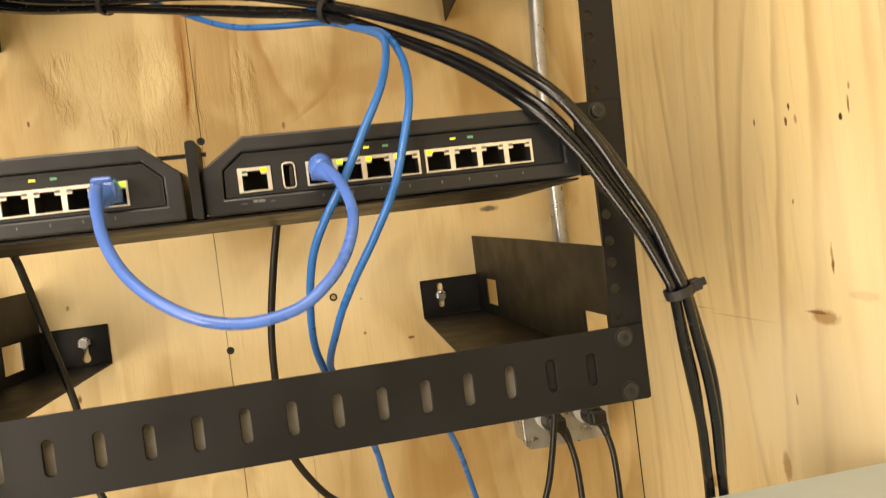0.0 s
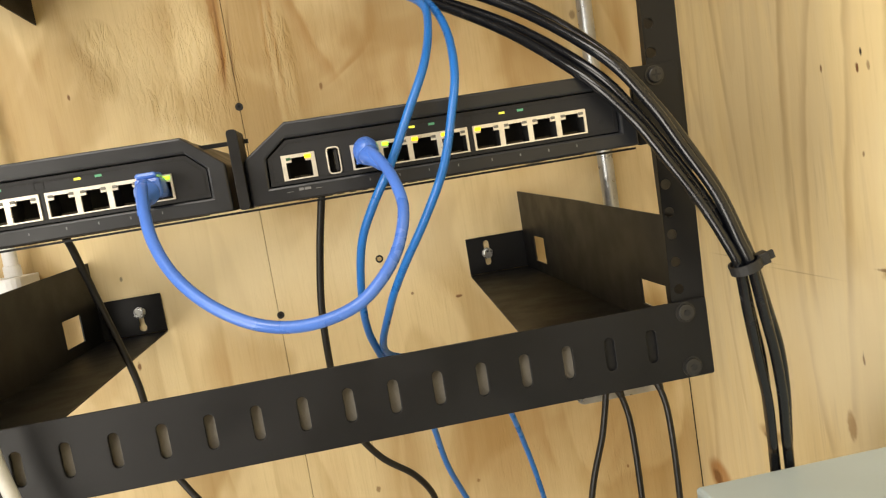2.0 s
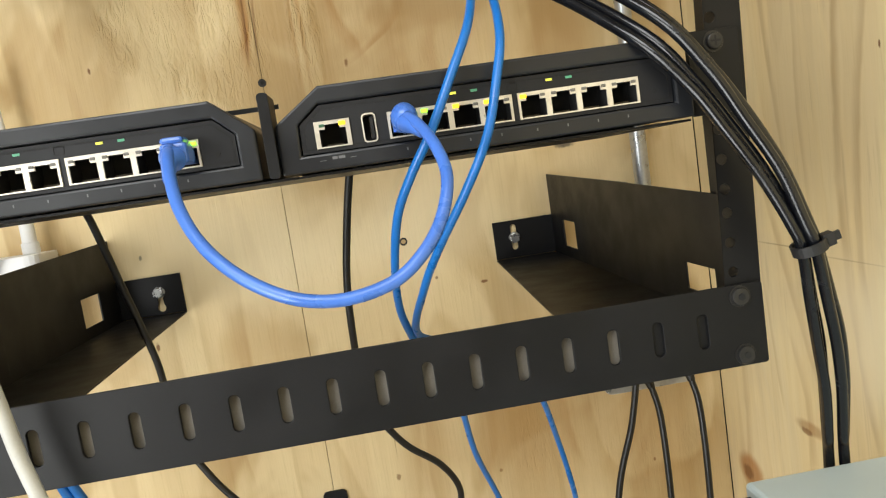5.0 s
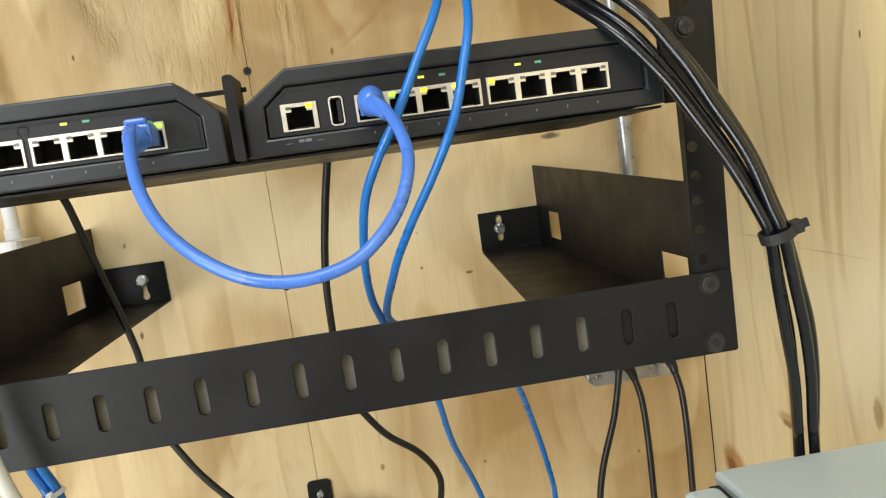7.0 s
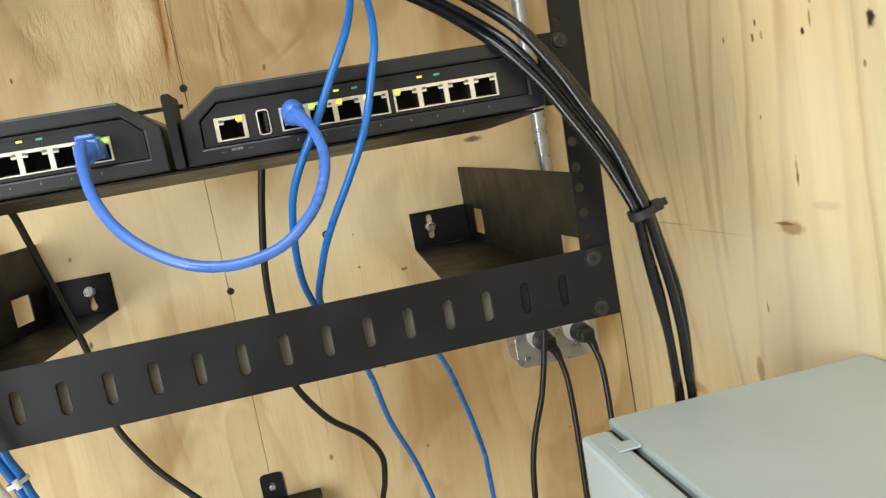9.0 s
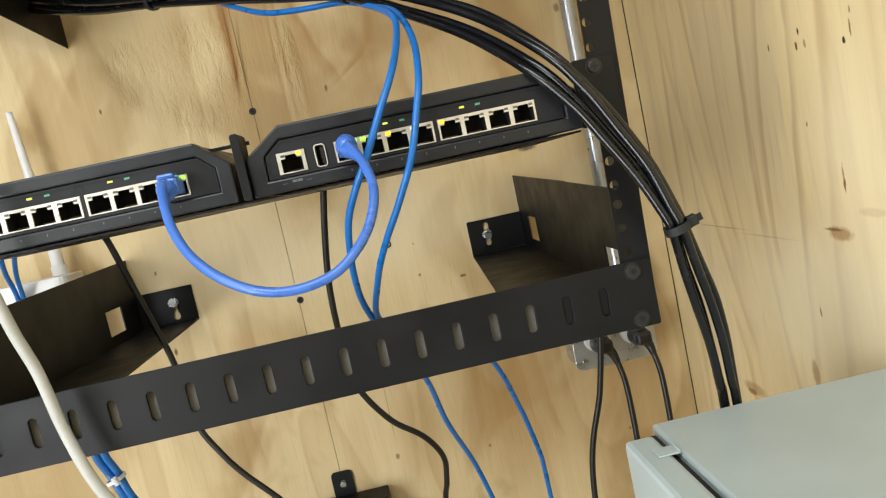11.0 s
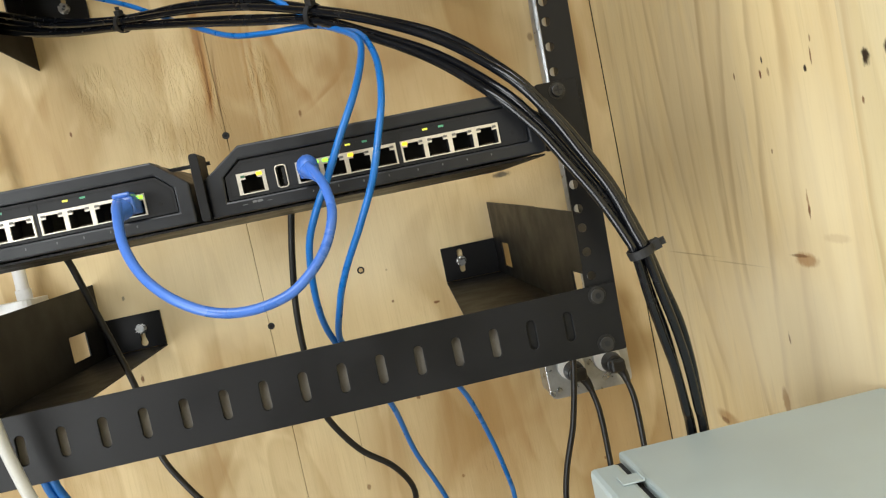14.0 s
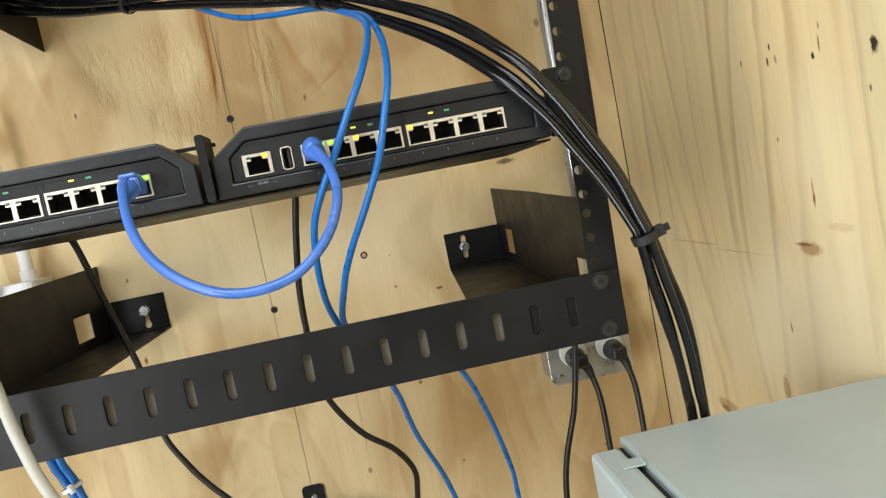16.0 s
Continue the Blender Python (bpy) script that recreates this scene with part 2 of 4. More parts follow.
PLY_SIDE = plywood("plywood_side", "Y", (0.80, 0.655, 0.375), (0.55, 0.385, 0.175), 1.6, (
    (0.09, 1.27, 0.16, 0.085, 0.6, (0.87, 0.77, 0.55)), (0.04, 1.40, 0.06, 0.09, 0.4, (0.85, 0.74, 0.50)),
    (0.070, 1.3445, 0.016, 0.0065, 0.75, (0.36, 0.18, 0.065)), (0.030, 1.363, 0.016, 0.004, 0.2, RUST),
    (0.378, 1.068, 0.028, 0.022, 0.8, (0.38, 0.16, 0.045)), (0.385, 1.064, 0.012, 0.010, 0.7, BROWN), (0.135, 1.213, 0.006, 0.014, 0.6, RUST),
    (0.033, 1.486, 0.0019, 0.0031, 1, DARK), (0.025, 1.493, 0.0012, 0.006, 0.9, BROWN), (0.023, 1.505, 0.001, 0.003, 0.7, BROWN),
    (0.084, 1.503, 0.0013, 0.0036, 1, DARK), (0.089, 1.493, 0.0016, 0.0036, 1, BROWN), (0.078, 1.493, 0.0015, 0.004, 0.6, BROWN),
    (0.127, 1.499, 0.0013, 0.0042, 0.9, BROWN), (0.091, 1.432, 0.0014, 0.0024, 0.7, BROWN),
    (0.056, 1.388, 0.0014, 0.012, 0.7, RUST), (0.056, 1.383, 0.0016, 0.005, 0.8, BROWN), (0.113, 1.274, 0.0012, 0.006, 0.7, BROWN),
    (0.27, 1.3385, 0.06, 0.0009, 0.4, BROWN), (0.18, 1.3345, 0.05, 0.0008, 0.3, BROWN), (0.078, 1.3475, 0.013, 0.0016, 0.8, BROWN), (0.255, 1.163, 0.024, 0.008, 0.55, RUST), (0.262, 1.158, 0.010, 0.004, 0.7, BROWN)), 5.2, 0.17, 3.0, 11.0, 0.22, 0.22, 0.30,
    streaks=(((0.339, 1.614), (0.352, 1.454), (0.353, 1.30), 0.010, 0.55, GREY_TAN), ((0.276, 1.62), (0.269, 1.50), (0.240, 1.33), 0.009, 0.55, GREY_TAN),
             ((0.159, 1.62), (0.185, 1.422), (0.164, 1.18), 0.011, 0.8, GREY_TAN), ((0.119, 1.60), (0.154, 1.455), (0.161, 1.30), -0.010, 0.65, GREY_TAN),
             ((0.088, 1.60), (0.112, 1.403), (0.132, 1.22), 0.010, 0.75, GREY_TAN), ((0.051, 1.60), (0.067, 1.436), (0.091, 1.20), 0.014, 0.7, TAN),
             ((0.004, 1.60), (0.006, 1.44), (0.012, 1.28), 0.010, 0.4, TAN), ((0.344, 1.56), (0.300, 1.40), (0.240, 1.22), 0.012, 0.45, TAN),
             ((0.222, 1.60), (0.230, 1.45), (0.215, 1.28), 0.007, 0.35, GREY_TAN), ((0.310, 1.62), (0.318, 1.45), (0.300, 1.18), 0.006, 0.4, GREY_TAN),
             ((0.390, 1.30), (0.375, 1.15), (0.395, 1.02), 0.014, 0.5, TAN), ((0.270, 1.24), (0.258, 1.18), (0.262, 1.12), 0.012, 0.5, TAN)))
PLY_END = plywood("plywood_end_board", "Y", (0.72, 0.60, 0.35), (0.50, 0.36, 0.17), 1.6, (
    (-0.029, 1.4805, 0.0038, 0.0055, 1, DARK), (-0.049, 1.482, 0.0040, 0.0054, 1, DARK), (-0.021, 1.455, 0.0014, 0.003, 0.9, BROWN),
    (-0.031, 1.362, 0.0018, 0.018, 0.6, (0.5, 0.05, 0.05))), 9.1, 0.25, 3.0, 12.0, 0.24, 0.22, 0.35,
    streaks=(((-0.018, 1.60), (-0.014, 1.44), (-0.020, 1.20), 0.006, 0.5, TAN), ((-0.075, 1.60), (-0.070, 1.45), (-0.08, 1.25), 0.012, 0.5, TAN)))
# for surfaces out of view: darker than the plywood, to hold back warm bounce
PLY_UNSEEN = plywood("darkened_plywood", "X", (0.17, 0.14, 0.105), (0.11, 0.085, 0.055), 1.6, (), 4.0, 0.4)
GAP = simple("dark_gap", (0.02, 0.014, 0.01), 0.9)
FLOOR = plywood("floor_boards", "Y", (0.30, 0.25, 0.18), (0.19, 0.14, 0.09), 1.6, (), 6.0, 0.4)
COAT = simple("black_powder_coat", (0.0068, 0.0068, 0.0074), 0.45, 0.0, 0.14, 25, 1600, 0.10, spec=0.24)
COAT_IN = simple("brown_black_coat", (0.15, 0.135, 0.11), 0.6, 0.0, 0.15, 40, 1600, 0.10)
PLASTIC = simple("charcoal_plastic", (0.0110, 0.0122, 0.0150), 0.38, 0.0, 0.1, 40, 2200, 0.05, spec=0.4)
PANEL = simple("charcoal_panel", (0.0095, 0.0100, 0.0118), 0.5, 0.0, 0.08, 40, 2600, 0.06, spec=0.3)
SHIELD = simple("tin_shield", (0.62, 0.58, 0.50), 0.34, 0.45, 0.08, 150, 900, 0.05)
CAVITY = simple("socket_black", (0.004, 0.004, 0.0045), 0.8)
CONTACT = simple("gold_contact", (0.10, 0.08, 0.05), 0.4, 0.6)
STEEL = simple("galvanised_steel", (0.50, 0.52, 0.54), 0.33, 0.75, 0.10, 70, 400, 0.012)
ZINC = simple("zinc_bolt", (0.48, 0.48, 0.47), 0.30, 0.9, 0.1, 200, 900, 0.05)
BLACK_STEEL = simple("blackened_screw", (0.03, 0.029, 0.028), 0.36, 0.5)
BLACK_CABLE = simple("black_cable_jacket", (0.0045, 0.0052, 0.007), 0.22, 0.0, 0.1, 60, 1200, 0.004)
BLACK_CORD = simple("black_cord_jacket", (0.009, 0.0085, 0.0085), 0.42, 0.0, 0.1, 60, 1200, 0.012)
BLUE = simple("blue_cable_jacket", (0.005, 0.125, 0.43), 0.32, 0.0, 0.08, 50, 900, 0.012)
PERI = simple("periwinkle_jacket", (0.054, 0.155, 0.53), 0.31, 0.0, 0.07, 50, 900, 0.012)
WHITE_CABLE = simple("white_cable_jacket", (0.46, 0.46, 0.43), 0.5, 0.0, 0.06)
WHITE_PLASTIC = simple("white_plastic", (0.78, 0.79, 0.80), 0.38, 0.0, 0.03)
IVORY = simple("receptacle_white", (0.72, 0.72, 0.70), 0.35, 0.0, 0.04)
BOX_PAINT = simple("grey_enclosure_paint", (0.40, 0.47, 0.475), 0.36, 0.0, 0.05, 12, 1500, 0.05)
SEAL = simple("rubber_seal", (0.015, 0.015, 0.016), 0.8)
PRINT = simple("grey_print", (0.13, 0.13, 0.135), 0.6)
LED_OFF = simple("led_window_unlit", (0.13, 0.125, 0.11), 0.3)
LED_GREEN_OFF = simple("green_window_unlit", (0.03, 0.10, 0.05), 0.3)
LED_AMBER = glow("led_amber", (1.0, 0.62, 0.02), 1.6)
LED_GREEN = glow("led_green", (0.35, 1.0, 0.05), 1.5)
LED_YELLOW = glow("led_yellow_dim", (0.65, 0.62, 0.08), 0.45)
LED_TEAL = glow("led_green_dim", (0.08, 0.30, 0.18), 0.12)

# ---- shaping tools ----
BASE = {}


def thing(name, base, label, category, group="", kind=""):
    ob = new(name)
    ob.empty_display_size = 0.02
    ob.location = base
    BASE[ob.name] = Vector(base)
    return tagged(ob, label, category, group, kind)


def part(name, bm, material, parent, label="", smooth=False, bevel=0.0):
    """One mesh under a thing or a part; bm is in world metres."""
    base = BASE[parent.name] if parent else Vector((0, 0, 0))
    bm.transform(Matrix.Translation(-base))
    bmesh.ops.recalc_face_normals(bm, faces=bm.faces)
    me = bpy.data.meshes.new(name)
    bm.to_mesh(me)
    bm.free()
    me.materials.append(material)
    if smooth:
        for p in me.polygons:
            p.use_smooth = True
    ob = new(name, me)
    if parent:
        ob.parent = parent
    BASE[ob.name] = base
    if label:
        ob["label"] = label
    if bevel:
        mod = ob.modifiers.new("edges", "BEVEL")
        mod.width, mod.segments, mod.limit_method, mod.angle_limit = bevel, 2, "ANGLE", radians(40)
    return ob


def solo(name, bm, material, label, category, group="", kind="", smooth=False, bevel=0.0):
    return tagged(part(name, bm, material, None, "", smooth, bevel), label, category, group, kind)


def box(x0, x1, y0, y1, z0, z1, bm=None):
    bm = bm or bmesh.new()
    m = Matrix.LocRotScale(((x0 + x1) / 2, (y0 + y1) / 2, (z0 + z1) / 2), None, (x1 - x0, y1 - y0, z1 - z0))
    bmesh.ops.create_cube(bm, size=1, matrix=m)
    return bm


def frame_of(axis):
    """Maps a flat shape's (u, v, depth) into the world: y: u=x v=z, x: u=y v=z, z: u=x v=y."""
    return {"y": lambda u, v, d: (u, d, v), "x": lambda u, v, d: (d, u, v), "z": lambda u, v, d: (u, v, d)}[axis]


def plate(outline, holes, d0, d1, axis="y", bm=None):
    """A sheet with through-holes, from depth d0 to d1 along axis."""
    bm = bm or bmesh.new()
    at = frame_of(axis)
    edges = []
    for loop in (outline, *holes):
        vs = [bm.verts.new(at(u, v, d0)) for u, v in loop]
        edges += [bm.edges.new((vs[i], vs[(i + 1) % len(vs)])) for i in range(len(vs))]
    made = bmesh.ops.triangle_fill(bm, edges=edges, use_beauty=True, use_dissolve=False)
    faces = [g for g in made["geom"] if isinstance(g, bmesh.types.BMFace)]
    more = bmesh.ops.extrude_face_region(bm, geom=faces)
    vs = [g for g in more["geom"] if isinstance(g, bmesh.types.BMVert)]
    bmesh.ops.translate(bm, verts=vs, vec=Vector(at(0, 0, d1)) - Vector(at(0, 0, d0)))
    return bm


def rect(u0, u1, v0, v1):
    return [(u0, v0), (u1, v0), (u1, v1), (u0, v1)]


def round_rect(u0, u1, v0, v1, r, n=4):
    out = []
    for cu, cv, a0 in ((u1 - r, v0 + r, -90), (u1 - r, v1 - r, 0), (u0 + r, v1 - r, 90), (u0 + r, v0 + r, 180)):
        out += [(cu + r * math.cos(radians(a0 + 90 * i / n)), cv + r * math.sin(radians(a0 + 90 * i / n))) for i in range(n + 1)]
    return out


def circle(u, v, r, n=14):
    return [(u + r * math.cos(2 * math.pi * i / n), v + r * math.sin(2 * math.pi * i / n)) for i in range(n)]


def disc(x, y, z, r, depth, axis="y", n=20, r2=None, bm=None):
    """A round stub centred at the place, along axis."""
    bm = bm or bmesh.new()
    turn = {"y": pose(0, 0, 0, 90, 0, 0), "x": pose(0, 0, 0, 0, 90, 0), "z": Matrix()}[axis]
    bmesh.ops.create_cone(bm, cap_ends=True, segments=n, radius1=r, radius2=r if r2 is None else r2, depth=depth, matrix=Matrix.Translation((x, y, z)) @ turn)
    return bm


def spline(points, steps=8):
    ps = [Vector(p) for p in points]
    ps = [2 * ps[0] - ps[1], *ps, 2 * ps[-1] - ps[-2]]
    out = []
    for i in range(1, len(ps) - 2):
        a, b, c, d = ps[i - 1 : i + 3]
        for k in range(steps):
            t = k / steps
            out.append(0.5 * (2 * b + (c - a) * t + (2 * a - 5 * b + 4 * c - d) * t * t + (3 * b - a - 3 * c + d) * t**3))
    return [*out, ps[-2]]


def tube(points, r, seg=10, steps=8, bm=None, radii=None):
    """A round cable along a smooth line through the points."""
    bm = bm or bmesh.new()
    line = spline(points, steps)
    ahead = (line[1] - line[0]).normalized()
    side = ahead.orthogonal().normalized()
    rings = []
    for i, p in enumerate(line):
        go = (line[min(i + 1, len(line) - 1)] - line[max(i - 1, 0)]).normalized()
        side = (side - go * side.dot(go)).normalized()
        up = go.cross(side)
        rr = r if radii is None else float(np.interp(i / (len(line) - 1), np.linspace(0, 1, len(radii)), radii))
        rings.append([bm.verts.new(p + rr * (math.cos(a) * side + math.sin(a) * up)) for a in (2 * math.pi * k / seg for k in range(seg))])
    for a, b in zip(rings, rings[1:]):
        for k in range(seg):
            bm.faces.new((a[k], a[(k + 1) % seg], b[(k + 1) % seg], b[k]))
    bm.faces.new(rings[0])
    bm.faces.new(rings[-1])
    return bm


# ---- room ----
BACK_Y, SIDE_X, SOUTH = 0.429, 0.4215, -2.4
WEST = DOOR_X
back = solo("wall_north", box(WEST - 0.02, SIDE_X + 0.05, BACK_Y + 0.013, BACK_Y + 0.05, 0, CEIL), GAP, "dark framing behind the plywood sheets of the back wall", "wall", kind="structure")
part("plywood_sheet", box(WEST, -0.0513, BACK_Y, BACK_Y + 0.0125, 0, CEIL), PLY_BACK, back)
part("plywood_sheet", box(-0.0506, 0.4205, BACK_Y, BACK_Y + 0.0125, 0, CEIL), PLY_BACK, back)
side = solo("wall_east", box(SIDE_X + 0.013, SIDE_X + 0.05, SOUTH, BACK_Y + 0.0125, 0, CEIL), GAP, "dark framing behind the plywood sheets of the side wall", "wall", kind="structure")
part("plywood_sheet", box(SIDE_X, SIDE_X + 0.0125, -0.0085, BACK_Y - 0.001, 0, CEIL), PLY_SIDE, side)
part("plywood_sheet", box(SIDE_X - 0.0015, SIDE_X + 0.0125, SOUTH, -0.0097, 0, CEIL), PLY_END, side)
# added walls and ceiling out of view, coloured dark to keep reflections low
solo("wall_south", box(WEST - 0.02, SIDE_X + 0.05, SOUTH - 0.05, SOUTH, 0, CEIL), PLY_UNSEEN, "unseen plywood wall closing the shed, darkened to cut bounced light", "wall", kind="structure")
solo("wall_west", plate(rect(SOUTH, BACK_Y, 0, CEIL), [rect(DOOR_Y0, DOOR_Y1, DOOR_Z0, DOOR_Z1)], WEST - 0.02, WEST, "x"), PLY_UNSEEN, "unseen plywood wall with a wide open hatch, darkened to cut bounced light", "wall", kind="structure")
solo("floor", box(WEST - 0.02, SIDE_X + 0.05, SOUTH - 0.05, BACK_Y + 0.05, -0.03, 0), FLOOR, "worn plywood floor of the shed", "floor", kind="structure")
solo("ceiling", plate(rect(WEST - 0.02, SIDE_X + 0.05, SOUTH - 0.05, BACK_Y + 0.05), [rect(ROOF_X0, ROOF_X1, ROOF_Y0, ROOF_Y1)], CEIL, CEIL + 0.03, "z"), PLY_UNSEEN, "unseen plywood ceiling with an open roof hatch, darkened to cut bounced light", "ceiling", kind="structure")


def wall_screw(x, z, r=0.0032):
    """A black countersunk screw driven just below the plywood face."""
    t = thing("wall_screw", (x, BACK_Y, z), "black countersunk screw driven into the plywood wall", "screw", "screws in the back wall")
    part("head", disc(x, BACK_Y - 0.0002, z, r, 0.001), BLACK_STEEL, t)
    part("drive_recess", disc(x, BACK_Y - 0.0009, z, r * 0.42, 0.0008, n=6), CAVITY, t)


wall_screw(-0.0515, 1.5770, 0.0044)
wall_screw(-0.0490, 1.3400, 0.0042)
ring = thing("wall_eyelet", (0.072, BACK_Y, 1.384), "small dark metal ring around a hole in the plywood", "eyelet")
part("rim", plate(circle(0.072, 1.384, 0.0045, 18), [circle(0.072, 1.384, 0.0026, 18)], BACK_Y - 0.001, BACK_Y - 0.0001), BLACK_STEEL, ring)
part("hole", disc(0.072, BACK_Y - 0.0003, 1.384, 0.0026, 0.0005), PLY_BACK, ring)

# ---- wall rack ----
RX, ZS, U = 0.2326, 1.5, 0.04445
Z_BOT, Z_TOP = ZS - 0.17145, 1.797
rack = thing("wall_rack", (0, BACK_Y, Z_BOT), "black powder-coated open-frame wall-mount equipment rack bolted to plywood", "rack")


def rail_holes():
    """The heights of the square-spaced mounting holes, three to a unit."""
    out, z = [], ZS - 0.0381 - 3 * U
    while z < Z_TOP - 0.02:
        out += [z + 0.00635, z + 0.022225, z + 0.0381]
        z += U
    return [h for h in out if Z_BOT + 0.002 < h < Z_TOP - 0.005]


for s in (1, -1):
    holes = [circle(s * RX, h, 0.0030, 12) for h in rail_holes() if not Z_BOT < h < Z_BOT + 0.046]
    strip = plate(rect(*sorted((s * 0.2262, s * 0.2462)), Z_BOT + 0.003, Z_TOP), holes, 0.0022, 0.0042)
    for v in strip.verts:
        v.co.x += max(0, v.co.z - 1.47) * 0.035
    rail = part("rail", strip, COAT, rack, bevel=0.0004)
    web = box(*sorted((s * 0.2444, s * 0.2462)), 0.0044, 0.043, Z_BOT + 0.003, 1.47)
    upper = box(*sorted((s * 0.2444, s * 0.2462)), 0.0044, 0.043, 1.47, Z_TOP, web)
    for v in web.verts:
        v.co.x += max(0, v.co.z - 1.47) * 0.035
    part("rail_flange", web, COAT, rail)
    for low in (True, False):
        mir = (lambda z: z) if low else (lambda z: 2 * 1.563 - z)
        zz = lambda a, b: sorted((mir(a), mir(b)))
        panel_holes = [rect(0.336, 0.380, *zz(1.357, 1.385))]
        rear = part("side_panel", plate([(0.175, mir(1.345)), (BACK_Y - 0.001, mir(1.345)), (BACK_Y - 0.001, mir(1.4345)), (0.175, mir(1.4255))], panel_holes, *sorted((s * 0.2424, s * 0.2440)), "x"), COAT, rack, bevel=0.0003)
        part("side_panel", plate([(0.0046, mir(1.345)), (0.19, mir(1.345)), (0.19, mir(1.4262)), (0.0046, mir(1.4185))], [rect(0.040, 0.080, *zz(1.357, 1.3745))], *sorted((s * 0.2406, s * 0.2422)), "x"), COAT, rack, bevel=0.0003)
        shelf = [(s * 0.2422, BACK_Y - 0.001), (s * 0.1735, BACK_Y - 0.001), (s * 0.158, 0.10), (s * 0.150, 0.012), (s * 0.2422, 0.012)]
        part("bottom_plate" if low else "top_plate", plate(shelf, [], *zz(1.3445, 1.346), "z"), COAT, rack, bevel=0.0003)
        kx, kz = (0.1965, mir(1.3695)) if s > 0 else (-0.1985, mir(1.3710))
        if s > 0:
            key = round_rect(kx - 0.0034, kx + 0.0034, *zz(1.3555, 1.3845), 0.0032)
        else:
            foot = [(kx + 0.0045 * math.cos(radians(a)), 1.3540 + 0.0045 * math.sin(radians(a))) for a in range(-220, 41, 26)]
            key = [(u, mir(v)) for u, v in foot + [(kx + 0.0028, 1.3600), (kx + 0.0028, 1.3755), (kx - 0.0028, 1.3755), (kx - 0.0028, 1.3600)]]
        part("wall_flange", plate(rect(*sorted((s * 0.1735, s * 0.2422)), *zz(1.3465, 1.389)), [key], BACK_Y - 0.0035, BACK_Y - 0.0015), COAT, rack, bevel=0.0003)
        bolt = part("lag_bolt", disc(kx, BACK_Y - 0.0075, kz, 0.0060, 0.005, n=6), ZINC, rack, "zinc-plated hex lag bolt", bevel=0.0006)
        part("washer", disc(kx, BACK_Y - 0.0043, kz, 0.0064, 0.0012), ZINC, bolt)

# slotted panel across the bottom
slots, x = [], 0.2107
while x > -0.222:
    slots.append(round_rect(x - 0.0028, x + 0.0028, ZS - 0.1588, ZS - 0.1398, 0.0027, 4))
    x -= 0.0246
bar = part("slotted_panel", plate(round_rect(-0.2455, 0.2455, Z_BOT, ZS - 0.127, 0.0015, 2), slots, -0.0018, 0.0002), COAT, rack, "black slotted lacing panel", bevel=0.0004)
part("panel_backing", box(-0.171, 0.171, 0.0032, 0.0045, Z_BOT + 0.003, ZS - 0.130), COAT_IN, rack)
for s in (1, -1):
    part("panel_gusset", box(*sorted((s * 0.1715, s * 0.2255)), 0.0006, 0.0020, Z_BOT + 0.003, ZS - 0.130), COAT, rack)
part("panel_lip", box(-0.2215, 0.2215, 0.0004, 0.0118, Z_BOT, Z_BOT + 0.0015), COAT, rack)
for s in (1, -1):
    for dz in (-0.13335, -0.1651):
        b = part("panel_bolt", disc(s * RX, -0.0030, ZS + dz, 0.0050, 0.0024, n=24, r2=0.0050), BLACK_STEEL, rack, "blackened button-head bolt", smooth=False, bevel=0.0008)
        part("socket", disc(s * RX, -0.00435, ZS + dz, 0.0020, 0.0006, n=6), CAVITY, b)
        part("washer", disc(s * RX, -0.0021, ZS + dz, 0.0059, 0.0006), BLACK_STEEL, b)


# ---- network switches ----
def jack_hole(cx, z0):
    """The outline of a socket mouth: wide, with the latch notch above."""
    return [(cx - 0.0065, z0 + 0.0009), (cx + 0.0065, z0 + 0.0009), (cx + 0.0065, z0 + 0.0093), (cx + 0.0036, z0 + 0.0093), (cx + 0.0036, z0 + 0.0115), (cx - 0.0036, z0 + 0.0115), (cx - 0.0036, z0 + 0.0093), (cx - 0.0065, z0 + 0.0093)]


def shrink(points, d):
    """A convex outline moved inwards by d."""
    out, n = [], len(points)
    for i in range(n):
        p, a, b = Vector(points[i]), Vector(points[i - 1]), Vector(points[(i + 1) % n])
        e, f = (p - a).normalized(), (b - p).normalized()
        m = Vector((-e.y, e.x)) + Vector((-f.y, f.x))
        out.append(tuple(p + m * (d / max(0.2, m.length_squared / 2))))
    return out


